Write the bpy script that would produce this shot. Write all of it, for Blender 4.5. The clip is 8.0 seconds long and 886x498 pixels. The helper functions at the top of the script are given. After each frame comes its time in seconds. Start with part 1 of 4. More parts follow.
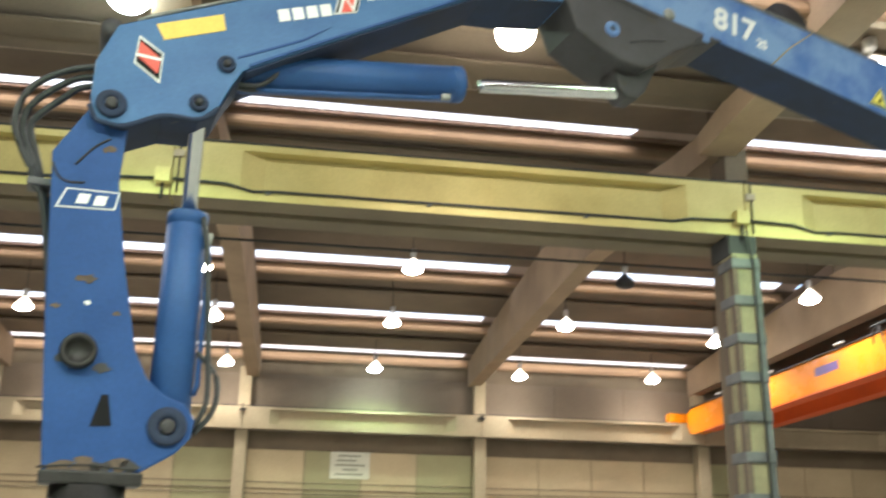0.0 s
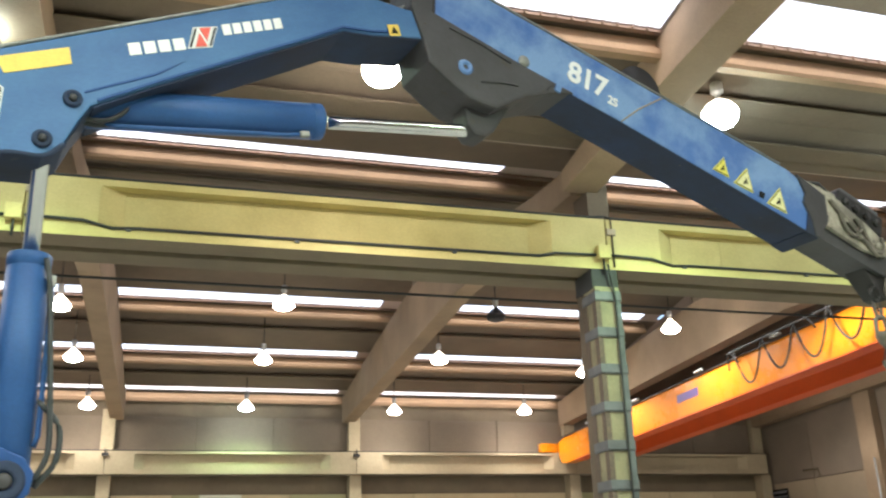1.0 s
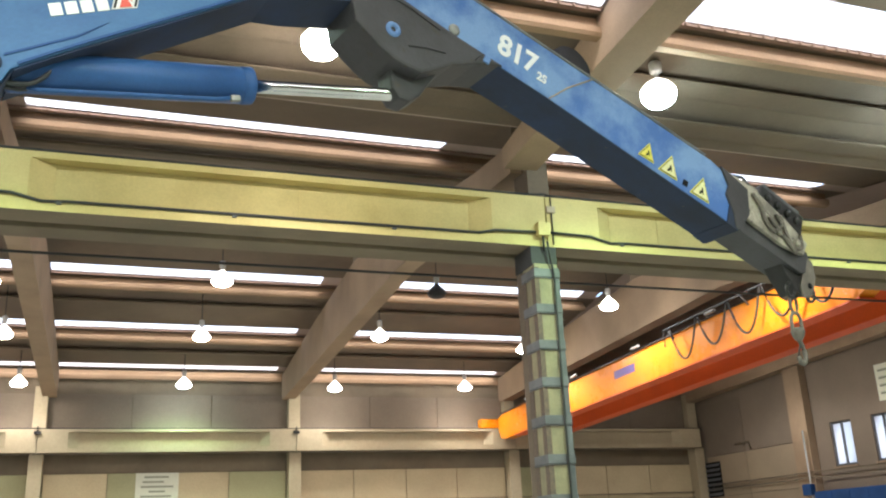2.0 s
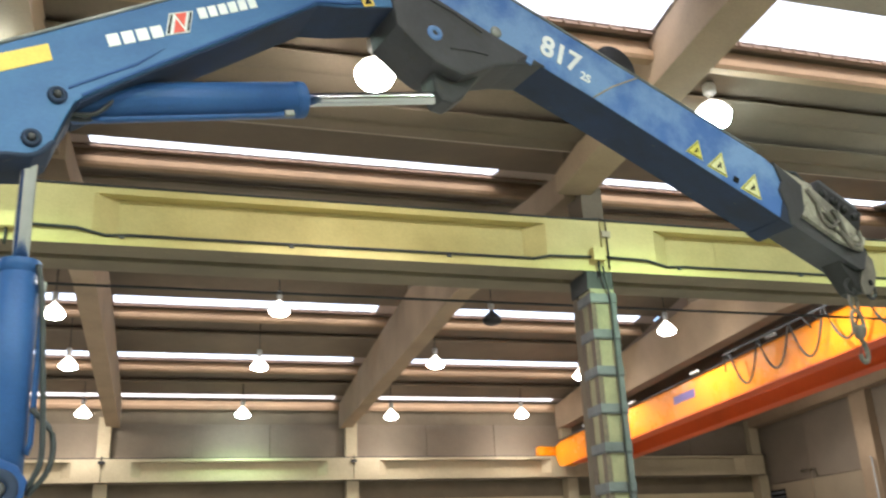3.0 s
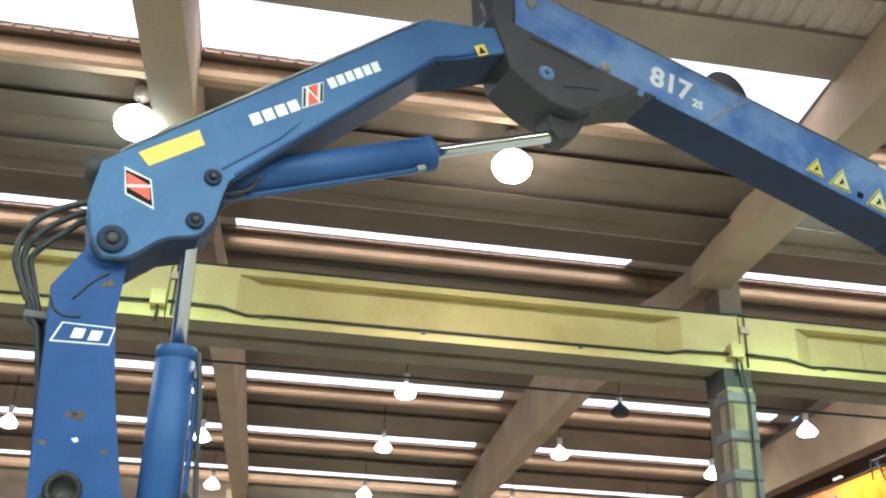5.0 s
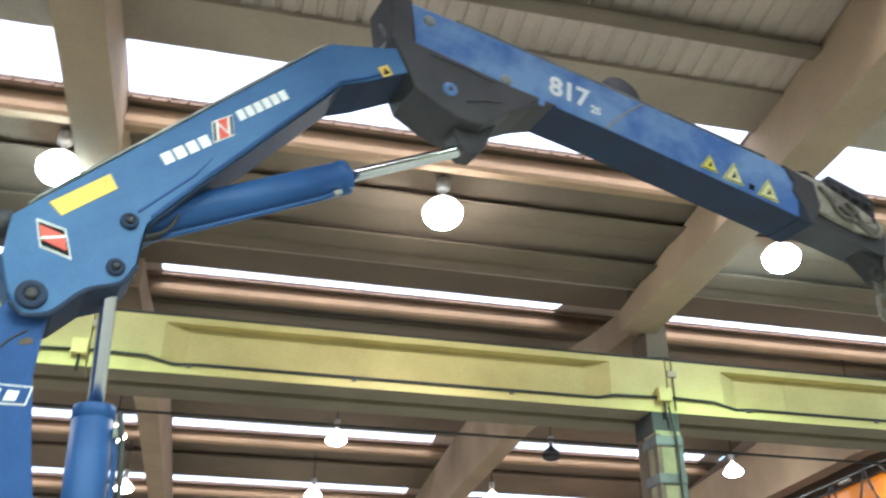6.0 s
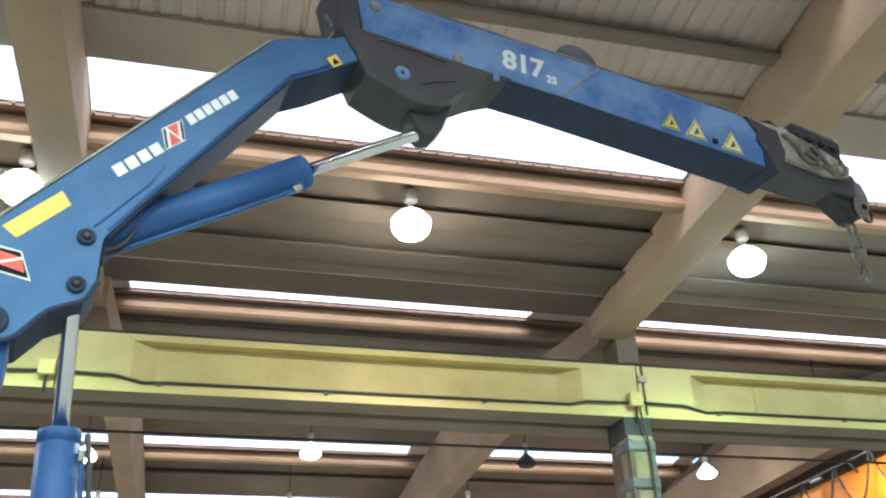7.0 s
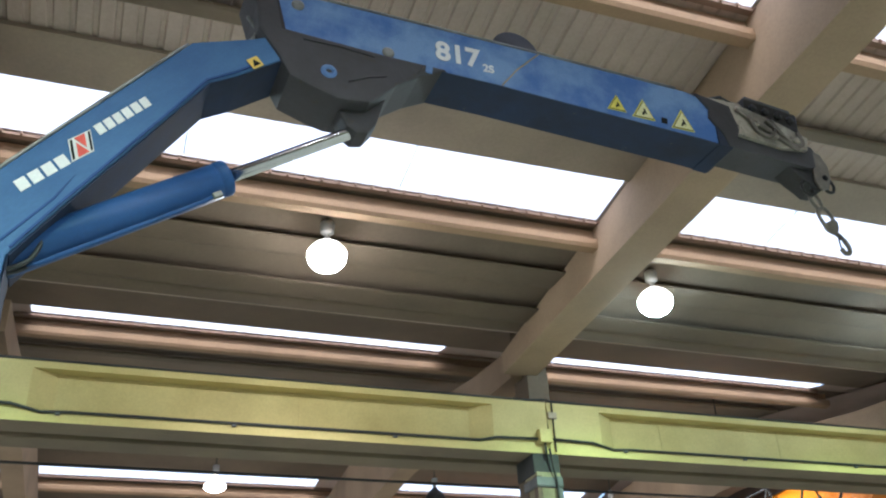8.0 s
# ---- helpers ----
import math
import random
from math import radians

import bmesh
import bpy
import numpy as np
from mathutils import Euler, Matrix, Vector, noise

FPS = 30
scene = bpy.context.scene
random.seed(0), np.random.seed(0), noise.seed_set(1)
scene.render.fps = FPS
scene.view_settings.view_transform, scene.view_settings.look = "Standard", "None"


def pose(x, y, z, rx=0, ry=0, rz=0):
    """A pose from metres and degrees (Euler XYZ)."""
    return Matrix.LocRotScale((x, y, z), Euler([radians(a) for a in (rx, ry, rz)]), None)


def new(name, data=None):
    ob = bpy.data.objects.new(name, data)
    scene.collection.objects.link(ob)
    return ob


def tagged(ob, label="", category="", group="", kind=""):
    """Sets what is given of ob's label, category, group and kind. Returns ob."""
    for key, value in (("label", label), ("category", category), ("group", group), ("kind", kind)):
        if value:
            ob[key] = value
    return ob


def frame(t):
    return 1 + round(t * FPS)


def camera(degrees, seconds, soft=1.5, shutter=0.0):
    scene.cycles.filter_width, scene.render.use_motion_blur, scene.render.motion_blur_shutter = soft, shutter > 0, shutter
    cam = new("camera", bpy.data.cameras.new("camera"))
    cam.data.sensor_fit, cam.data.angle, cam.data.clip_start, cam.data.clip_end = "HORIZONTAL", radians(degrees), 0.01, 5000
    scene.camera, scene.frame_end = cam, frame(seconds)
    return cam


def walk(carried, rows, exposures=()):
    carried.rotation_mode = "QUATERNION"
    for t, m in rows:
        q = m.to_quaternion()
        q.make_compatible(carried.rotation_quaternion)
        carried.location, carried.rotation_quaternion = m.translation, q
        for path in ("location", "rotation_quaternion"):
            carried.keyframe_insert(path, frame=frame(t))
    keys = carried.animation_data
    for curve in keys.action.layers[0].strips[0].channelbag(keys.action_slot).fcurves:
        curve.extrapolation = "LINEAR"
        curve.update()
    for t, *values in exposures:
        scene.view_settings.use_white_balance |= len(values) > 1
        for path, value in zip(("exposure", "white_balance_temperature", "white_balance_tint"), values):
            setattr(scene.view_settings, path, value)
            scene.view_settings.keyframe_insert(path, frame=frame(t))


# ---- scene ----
cam = camera(51.34, 8.0, 2.1, 0.5)

# seconds, place, then tilt, lean and heading as pitch from straight down, roll, yaw
PATH = [
    (0.0, -0.043, 0.056, 1.516, 107.40, 1.21, -8.54),
    (0.2, -0.023, 0.037, 1.521, 108.64, 1.11, -10.69),
    (0.5, 0.007, 0.008, 1.528, 109.69, -0.48, -13.56),
    (0.7, 0.023, 0.015, 1.534, 109.87, -0.71, -14.94),
    (1.0, 0.048, 0.025, 1.542, 109.45, -1.82, -16.65),
    (1.2, 0.058, 0.035, 1.543, 109.15, -1.71, -17.86),
    (1.5, 0.072, 0.049, 1.545, 108.59, -2.30, -19.74),
    (1.7, 0.094, 0.045, 1.541, 107.72, -2.52, -20.46),
    (2.8, 0.075, 0.044, 1.535, 109.24, -2.80, -18.13),
    (3.0, 0.061, 0.037, 1.535, 109.72, -2.54, -16.96),
    (3.2, 0.048, 0.031, 1.550, 110.84, -2.20, -15.58),
    (3.5, 0.027, 0.022, 1.571, 112.02, -1.67, -13.18),
    (3.8, -0.004, 0.018, 1.583, 112.89, -0.03, -11.14),
    (4.0, -0.024, 0.015, 1.591, 113.37, 0.18, -9.83),
    (4.2, -0.030, 0.001, 1.589, 113.95, 1.13, -8.59),
    (5.3, -0.079, 0.009, 1.621, 115.11, 2.49, -8.84),
    (5.5, -0.088, 0.011, 1.627, 115.39, 1.93, -9.46),
    (5.7, -0.077, -0.004, 1.646, 115.82, 1.43, -10.53),
    (5.8, -0.071, -0.011, 1.655, 116.28, 0.98, -11.34),
    (6.0, -0.060, -0.025, 1.674, 117.46, 0.19, -13.33),
    (6.2, -0.048, -0.038, 1.678, 117.80, -1.24, -14.72),
    (6.5, -0.030, -0.056, 1.683, 117.65, -1.63, -15.09),
    (6.8, -0.030, -0.061, 1.690, 117.97, -1.91, -14.68),
    (7.0, -0.030, -0.065, 1.694, 117.96, -2.04, -15.30),
    (7.2, -0.029, -0.072, 1.700, 118.36, -2.76, -16.53),
    (7.5, -0.028, -0.081, 1.709, 118.66, -2.93, -19.12),
    (7.7, -0.035, -0.082, 1.713, 118.97, -3.23, -20.47),
    (8.0, -0.046, -0.084, 1.720, 119.65, -3.22, -21.40),
]


def cam_pose(x, y, z, tilt, lean, yaw):
    """Upright heading and tilt first, then the lean about the line of sight."""
    return pose(x, y, z, tilt, 0, yaw) @ pose(0, 0, 0, 0, 0, lean)


# seconds, stops, kelvin, tint: the camera's own exposure and white balance drift a little
EXPOSURES = [(0.0, 1.79, 6300, 10), (1.5, 1.87, 6100, 10), (3.0, 1.85, 6050, 10), (4.0, 1.79, 5990, 10), (5.5, 1.93, 5690, 9), (6.5, 1.91, 5590, 9), (7.3, 1.81, 5590, 10), (8.0, 1.49, 5540, 10)]
walk(cam, [(t, cam_pose(*row)) for t, *row in PATH], EXPOSURES)

# seconds, boom angle, jib angle, slew heading, all in degrees
ARM = [
    (0.0, 19.53, -13.82, 13.10),
    (0.5, 19.69, -17.70, 13.40),
    (1.0, 19.98, -20.10, 12.84),
    (1.5, 20.52, -23.01, 13.07),
    (1.7, 20.66, -23.54, 13.32),
    (2.8, 24.59, -23.40, 13.07),
    (3.0, 25.12, -23.19, 12.88),
    (3.5, 27.25, -21.77, 12.68),
    (4.0, 29.39, -20.50, 12.59),
    (4.2, 30.13, -19.27, 12.73),
    (5.5, 36.30, -15.31, 12.53),
    (6.0, 39.67, -11.85, 12.60),
    (6.5, 42.63, -9.18, 12.43),
    (7.0, 43.21, -8.03, 9.70),
    (7.5, 44.20, -6.61, 5.93),
    (8.0, 44.99, -5.28, 2.26),
]
PIN = (-1.087, 4.500, 3.575)          # the pin of the boom on the column, in the hall
KNUCKLE = (3.141, 0.419)            # the pin of the jib, along and above the boom

# ---- light ----
world = bpy.data.worlds.new("overcast_sky")
scene.world = world
world.use_nodes = True
_wn = world.node_tree
_sky = _wn.nodes.new("ShaderNodeTexSky")
_sky.sky_type = "NISHITA"
_sky.sun_disc = False
_sky.sun_elevation, _sky.sun_rotation = radians(48), radians(200)
_sky.dust_density = 6.0
_wn.links.new(_sky.outputs[0], _wn.nodes["Background"].inputs[0])
_wn.nodes["Background"].inputs[1].default_value = 0.15
_sun = bpy.data.lights.new("sun", "SUN")
_sun.energy, _sun.angle, _sun.color = 1.5, radians(40), (1.0, 0.95, 0.88)
sun = new("sun", _sun)
sun.matrix_world = pose(0, 0, 40, 42, 0, 20)

LAMP_WATTS = 340.0
LAMP_GLOW = 40.0
SKYLIGHT_CLEAR = 0.5


# ---- materials ----
def nodes_of(name):
    m = bpy.data.materials.new(name)
    m.use_nodes = True
    return m, m.node_tree, m.node_tree.nodes["Principled BSDF"]


def surface(name, light, dark, rough=0.7, metal=0.0, grain=40.0, stain=1.2, relief=0.15, worn=None, worn_at=0.66, stretch=(1, 1, 1), spread=0.06, coat=0.0, gloss=0.4, edge=0.18):
    """A paint or stone with fine grain, broad stains, a little relief and, where given, worn spots."""
    m, tree, bsdf = nodes_of(name)
    link = tree.links.new
    coord = tree.nodes.new("ShaderNodeTexCoord")
    mapping = tree.nodes.new("ShaderNodeMapping")
    mapping.inputs["Scale"].default_value = stretch
    link(coord.outputs["Object"], mapping.inputs["Vector"])

    def noise_at(scale, detail=4.0, rough_=0.6):
        n = tree.nodes.new("ShaderNodeTexNoise")
        n.inputs["Scale"].default_value, n.inputs["Detail"].default_value, n.inputs["Roughness"].default_value = scale, detail, rough_
        link(mapping.outputs[0], n.inputs["Vector"])
        return n.outputs["Fac"]

    def mix(fac, a, b, blend="MIX"):
        n = tree.nodes.new("ShaderNodeMix")
        n.data_type, n.blend_type = "RGBA", blend
        for socket, value in ((n.inputs[0], fac), (n.inputs[6], a), (n.inputs[7], b)):
            if hasattr(value, "is_linked"):
                link(value, socket)
            else:
                socket.default_value = value if isinstance(value, float) else (*value, 1.0)
        return n.outputs[2]

    def ramp(fac, lo, hi):
        n = tree.nodes.new("ShaderNodeMapRange")
        n.inputs[1].default_value, n.inputs[2].default_value = lo, hi
        link(fac, n.inputs[0])
        return n.outputs[0]

    broad, fine = noise_at(stain, 5.0), noise_at(grain, 3.0)
    colour = mix(ramp(broad, 0.5 - edge, 0.5 + edge), dark, light)
    colour = mix(ramp(fine, 0.3, 0.75), mix(0.14, colour, (0.02, 0.018, 0.015)), colour)
    info = tree.nodes.new("ShaderNodeObjectInfo")
    vary = tree.nodes.new("ShaderNodeHueSaturation")
    link(ramp_out(tree, info.outputs["Random"], 1 - spread, 1 + spread), vary.inputs["Value"])
    link(colour, vary.inputs["Color"])
    colour = vary.outputs[0]
    if worn:
        spots = noise_at(stain * 5.5, 8.0, 0.7)
        colour = mix(ramp(spots, worn_at, worn_at + 0.04), colour, worn)
    link(colour, bsdf.inputs["Base Color"])
    link(ramp_out(tree, broad, rough - 0.1, min(1.0, rough + 0.12)), bsdf.inputs["Roughness"])
    bsdf.inputs["Metallic"].default_value = metal
    bsdf.inputs["Coat Weight"].default_value = coat
    bsdf.inputs["Specular IOR Level"].default_value = gloss
    bump = tree.nodes.new("ShaderNodeBump")
    bump.inputs["Strength"].default_value, bump.inputs["Distance"].default_value = relief, 0.02
    link(fine, bump.inputs["Height"])
    link(bump.outputs[0], bsdf.inputs["Normal"])
    return m


def ramp_out(tree, fac, lo, hi):
    n = tree.nodes.new("ShaderNodeMapRange")
    n.inputs[3].default_value, n.inputs[4].default_value = lo, hi
    tree.links.new(fac, n.inputs[0])
    return n.outputs[0]


def glowing(name, colour, strength):
    m, tree, bsdf = nodes_of(name)
    bsdf.inputs["Base Color"].default_value = (*colour, 1)
    bsdf.inputs["Emission Color"].default_value = (*colour, 1)
    bsdf.inputs["Emission Strength"].default_value = strength
    return m


def sheet_plastic(name):
    """Milky corrugated plastic that lets most of the daylight through."""
    m, tree, bsdf = nodes_of(name)
    clear = tree.nodes.new("ShaderNodeBsdfTransparent")
    milk = tree.nodes.new("ShaderNodeBsdfTranslucent")
    milk.inputs[0].default_value = (0.9, 0.92, 0.95, 1)
    both = tree.nodes.new("ShaderNodeMixShader")
    both.inputs[0].default_value = SKYLIGHT_CLEAR
    tree.links.new(milk.outputs[0], both.inputs[1])
    tree.links.new(clear.outputs[0], both.inputs[2])
    tree.links.new(both.outputs[0], tree.nodes["Material Output"].inputs[0])
    return m


CONCRETE = surface("brown_concrete", (0.385, 0.275, 0.18), (0.275, 0.195, 0.127), 0.85, grain=30, stain=0.7)
CONCRETE_DARK = surface("dark_brown_concrete", (0.215, 0.17, 0.115), (0.145, 0.115, 0.08), 0.9, grain=30, stain=0.6)
# roof underside in a lit tone and a shaded tone
ROOF_SHEET = surface("lit_roof_sheet", (0.44, 0.345, 0.29), (0.33, 0.26, 0.22), 0.8, grain=25, stain=0.5)
ROOF_SLAB = surface("shaded_roof_slab", (0.175, 0.13, 0.09), (0.11, 0.083, 0.06), 0.85, grain=20, stain=0.5)
SHEET_EDGE = surface("rusty_sheet_edge", (0.255, 0.17, 0.125), (0.18, 0.115, 0.085), 0.8, grain=40, stain=2.0)
GUARD_STEEL = surface("scraped_tan_steel", (0.42, 0.385, 0.32), (0.19, 0.17, 0.145), 0.5, 0.2, grain=40, stain=4.0, relief=0.4, worn=(0.07, 0.06, 0.055), worn_at=0.60, edge=0.10)
# dark blue that mixes grime with the shade of the undersides
BLUE_GRIME_SHADE = surface("grimy_shaded_blue", (0.032, 0.048, 0.098), (0.029, 0.034, 0.052), 0.75, gloss=0.12, grain=50, stain=2.0, relief=0.1, worn=(0.12, 0.10, 0.08), worn_at=0.66)
GIRDER_PAINT = surface("pale_yellow_green_paint", (0.57, 0.47, 0.19), (0.47, 0.38, 0.14), 0.65, grain=30, stain=1.1, relief=0.03, worn=(0.38, 0.31, 0.17), worn_at=0.69, edge=0.14)
RAIL_PAINT = surface("pale_buff_paint", (0.45, 0.37, 0.25), (0.36, 0.30, 0.20), 0.75, grain=15, stain=0.5)
WALL_PANEL = surface("buff_wall_panel", (0.56, 0.46, 0.29), (0.46, 0.37, 0.235), 0.85, grain=20, stain=0.5)
WALL_UPPER = surface("grey_brown_wall", (0.235, 0.185, 0.14), (0.18, 0.143, 0.108), 0.88, grain=20, stain=0.4)
WALL_OLIVE = surface("olive_wall_panel", (0.40, 0.38, 0.22), (0.33, 0.31, 0.17), 0.85, grain=20, stain=0.4)
FLOOR_GREY = surface("worn_concrete_floor", (0.44, 0.43, 0.41), (0.34, 0.335, 0.32), 0.6, grain=20, stain=0.5)
STEEL_BAND = surface("blue_grey_steel", (0.15, 0.153, 0.165), (0.085, 0.087, 0.095), 0.6, 0.1, grain=40, stain=3.0, worn=(0.09, 0.07, 0.05), worn_at=0.66)
CLADDING = surface("yellowed_column_concrete", (0.31, 0.275, 0.165), (0.17, 0.15, 0.095), 0.8, grain=25, stain=2.0)
BLACK_CONCRETE = surface("near_black_concrete", (0.055, 0.055, 0.058), (0.03, 0.03, 0.033), 0.8, grain=25, stain=2.0)
CABLE = surface("black_cable", (0.03, 0.03, 0.03), (0.02, 0.02, 0.02), 0.6)
RUBBER = surface("black_hose", (0.035, 0.04, 0.045), (0.02, 0.022, 0.025), 0.5)
BLUE = surface("blue_crane_paint", (0.072, 0.168, 0.35), (0.037, 0.106, 0.265), 0.45, gloss=0.2, grain=60, stain=1.9, relief=0.05, worn=(0.05, 0.088, 0.19), worn_at=0.68, edge=0.16, stretch=(0.6, 1, 1))
BLUE_COLUMN = surface("scraped_blue_column_paint", (0.032, 0.083, 0.245), (0.021, 0.058, 0.185), 0.5, gloss=0.12, grain=50, stain=1.6, relief=0.1, worn=(0.07, 0.068, 0.075), worn_at=0.68)
BLUE_FADED = surface("faded_blue_jib_paint", (0.17, 0.285, 0.52), (0.056, 0.138, 0.39), 0.45, gloss=0.35, grain=60, stain=2.2, relief=0.05, worn=(0.23, 0.32, 0.46), worn_at=0.68, edge=0.10)
BLUE_BRIGHT = surface("bright_blue_barrel_paint", (0.032, 0.090, 0.255), (0.021, 0.064, 0.195), 0.42, gloss=0.2, grain=60, stain=2.0, relief=0.05, worn=(0.09, 0.09, 0.07), worn_at=0.68)
BLUE_DIRTY = surface("greasy_blue_paint", (0.056, 0.054, 0.062), (0.032, 0.030, 0.034), 0.6, grain=30, stain=2.2, relief=0.15, worn=(0.045, 0.038, 0.033), worn_at=0.6)
STEEL_DARK = surface("dark_greasy_steel", (0.045, 0.043, 0.045), (0.022, 0.021, 0.021), 0.5, 0.5, grain=40, stain=4.0, relief=0.2)
STEEL_WORN = surface("worn_bare_steel", (0.34, 0.34, 0.32), (0.13, 0.135, 0.135), 0.5, 0.5, grain=40, stain=3.0, relief=0.2, worn=(0.10, 0.09, 0.08), worn_at=0.62)
HOOK_STEEL = surface("brown_worn_steel", (0.20, 0.175, 0.15), (0.09, 0.08, 0.07), 0.55, 0.3, grain=40, stain=6.0, relief=0.2)
CHROME = surface("chrome_rod", (0.60, 0.60, 0.61), (0.54, 0.54, 0.55), 0.15, 1.0, grain=10, stain=2.0, relief=0.0)
CHROME_BSDF = CHROME.node_tree.nodes["Principled BSDF"]
CHROME_BSDF.inputs["Anisotropic"].default_value = 0.9
CHROME_BSDF.inputs["Anisotropic Rotation"].default_value = 0.25
_tangent = CHROME.node_tree.nodes.new("ShaderNodeTangent")
_tangent.direction_type, _tangent.axis = "RADIAL", "X"
CHROME.node_tree.links.new(_tangent.outputs[0], CHROME_BSDF.inputs["Tangent"])
WHITE_DECAL = surface("white_decal", (0.80, 0.81, 0.82), (0.74, 0.75, 0.77), 0.5, grain=80, stain=8.0, relief=0.0)
YELLOW_DECAL = surface("yellow_decal", (0.85, 0.60, 0.12), (0.78, 0.52, 0.09), 0.5, grain=80, stain=8.0, relief=0.0)
WARNING_YELLOW = surface("warning_yellow", (0.78, 0.70, 0.12), (0.70, 0.62, 0.10), 0.5, grain=80, stain=8.0, relief=0.0)
PALE_YELLOW = surface("pale_yellow_decal", (0.80, 0.78, 0.42), (0.74, 0.71, 0.36), 0.5, grain=80, stain=8.0, relief=0.0)
RED_DECAL = surface("red_decal", (0.72, 0.10, 0.07), (0.65, 0.08, 0.06), 0.5, grain=80, stain=8.0, relief=0.0)
BLACK_DECAL = surface("black_decal", (0.014, 0.014, 0.016), (0.01, 0.01, 0.012), 0.75, relief=0.0, gloss=0.1)
RUST = surface("brown_rust", (0.15, 0.105, 0.075), (0.085, 0.065, 0.055), 0.85, grain=60, stain=20.0)
ORANGE = surface("orange_crane_paint", (0.88, 0.27, 0.003), (0.78, 0.22, 0.003), 0.27, grain=20, stain=0.8, relief=0.03, coat=0.2)
RED_ORANGE = surface("red_orange_paint", (0.74, 0.105, 0.014), (0.62, 0.085, 0.012), 0.5, grain=20, stain=0.8, relief=0.05)
PURPLE = surface("violet_plate", (0.16, 0.10, 0.30), (0.12, 0.08, 0.24), 0.5)
LAMP_SHELL = surface("grey_lamp_housing", (0.55, 0.55, 0.55), (0.42, 0.42, 0.42), 0.4, 0.3)
PAPER = surface("pale_notice_board", (0.72, 0.72, 0.60), (0.66, 0.66, 0.54), 0.7, grain=40, stain=2.0)
INK = surface("grey_ink", (0.30, 0.31, 0.24), (0.26, 0.27, 0.2), 0.7)
GLASS_MILK = sheet_plastic("milky_skylight_plastic")
LAMP_WARM = glowing("warm_white_lamp", (1.0, 0.93, 0.80), LAMP_GLOW)
PURLIN = surface("brown_purlin_concrete", (0.325, 0.212, 0.125), (0.24, 0.155, 0.092), 0.85, grain=30, stain=0.7)
EDGE_BOARD = surface("brown_edge_board", (0.30, 0.235, 0.175), (0.22, 0.17, 0.13), 0.85, grain=25, stain=0.6)
END_PANEL = surface("dull_brown_end_panel", (0.38, 0.30, 0.205), (0.30, 0.235, 0.165), 0.85, grain=20, stain=0.5)
LAMP_CONE = glowing("lit_lamp_reflector", (1.0, 0.90, 0.76), 1.3)
LAMP_COOL = glowing("cool_white_lamp", (0.80, 1.0, 0.97), LAMP_GLOW)


# ---- mesh tools ----
def box(bm, x0, x1, y0, y1, z0, z1, bevel=0.0):
    vs = [bm.verts.new((x, y, z)) for x in (x0, x1) for y in (y0, y1) for z in (z0, z1)]
    faces = [bm.faces.new([vs[i] for i in q]) for q in ((0, 1, 3, 2), (4, 6, 7, 5), (0, 4, 5, 1), (2, 3, 7, 6), (0, 2, 6, 4), (1, 5, 7, 3))]
    if bevel:
        edges = list({e for f in faces for e in f.edges})
        bmesh.ops.bevel(bm, geom=edges, offset=bevel, segments=2, affect="EDGES", profile=0.6)


def prism(bm, outline, y0, y1, bevel=0.0):
    """An outline in x and z, drawn out from y0 to y1."""
    front = [bm.verts.new((x, y0, z)) for x, z in outline]
    back = [bm.verts.new((x, y1, z)) for x, z in outline]
    n = len(outline)
    faces = [bm.faces.new(front), bm.faces.new(back[::-1])]
    rims = [e for f in faces for e in f.edges]
    for i in range(n):
        bm.faces.new((front[i], back[i], back[(i + 1) % n], front[(i + 1) % n]))
    bmesh.ops.recalc_face_normals(bm, faces=bm.faces[:])
    if bevel:
        bmesh.ops.bevel(bm, geom=rims, offset=bevel, segments=2, affect="EDGES", profile=0.6)


def prism_x(bm, outline, x0, x1):
    """An outline in y and z, drawn out from x0 to x1."""
    a = [bm.verts.new((x0, y, z)) for y, z in outline]
    b = [bm.verts.new((x1, y, z)) for y, z in outline]
    n = len(outline)
    bm.faces.new(a), bm.faces.new(b[::-1])
    for i in range(n):
        bm.faces.new((a[i], b[i], b[(i + 1) % n], a[(i + 1) % n]))
    bmesh.ops.recalc_face_normals(bm, faces=bm.faces[:])


def turned(bm, profile, m=None, steps=28):
    """A profile of (along x, radius) turned about the x axis, then placed by m."""
    m = m or Matrix()
    rings = []
    for x, r in profile:
        if r < 1e-5:
            rings.append([bm.verts.new(m @ Vector((x, 0, 0)))])
        else:
            rings.append([bm.verts.new(m @ Vector((x, r * math.cos(2 * math.pi * k / steps), r * math.sin(2 * math.pi * k / steps)))) for k in range(steps)])
    for a, b in zip(rings, rings[1:]):
        for k in range(steps):
            j = (k + 1) % steps
            quad = [a[k % len(a)], a[j % len(a)], b[j % len(b)], b[k % len(b)]]
            quad = list(dict.fromkeys(quad))
            if len(quad) > 2:
                f = bm.faces.new(quad)
                f.smooth = True


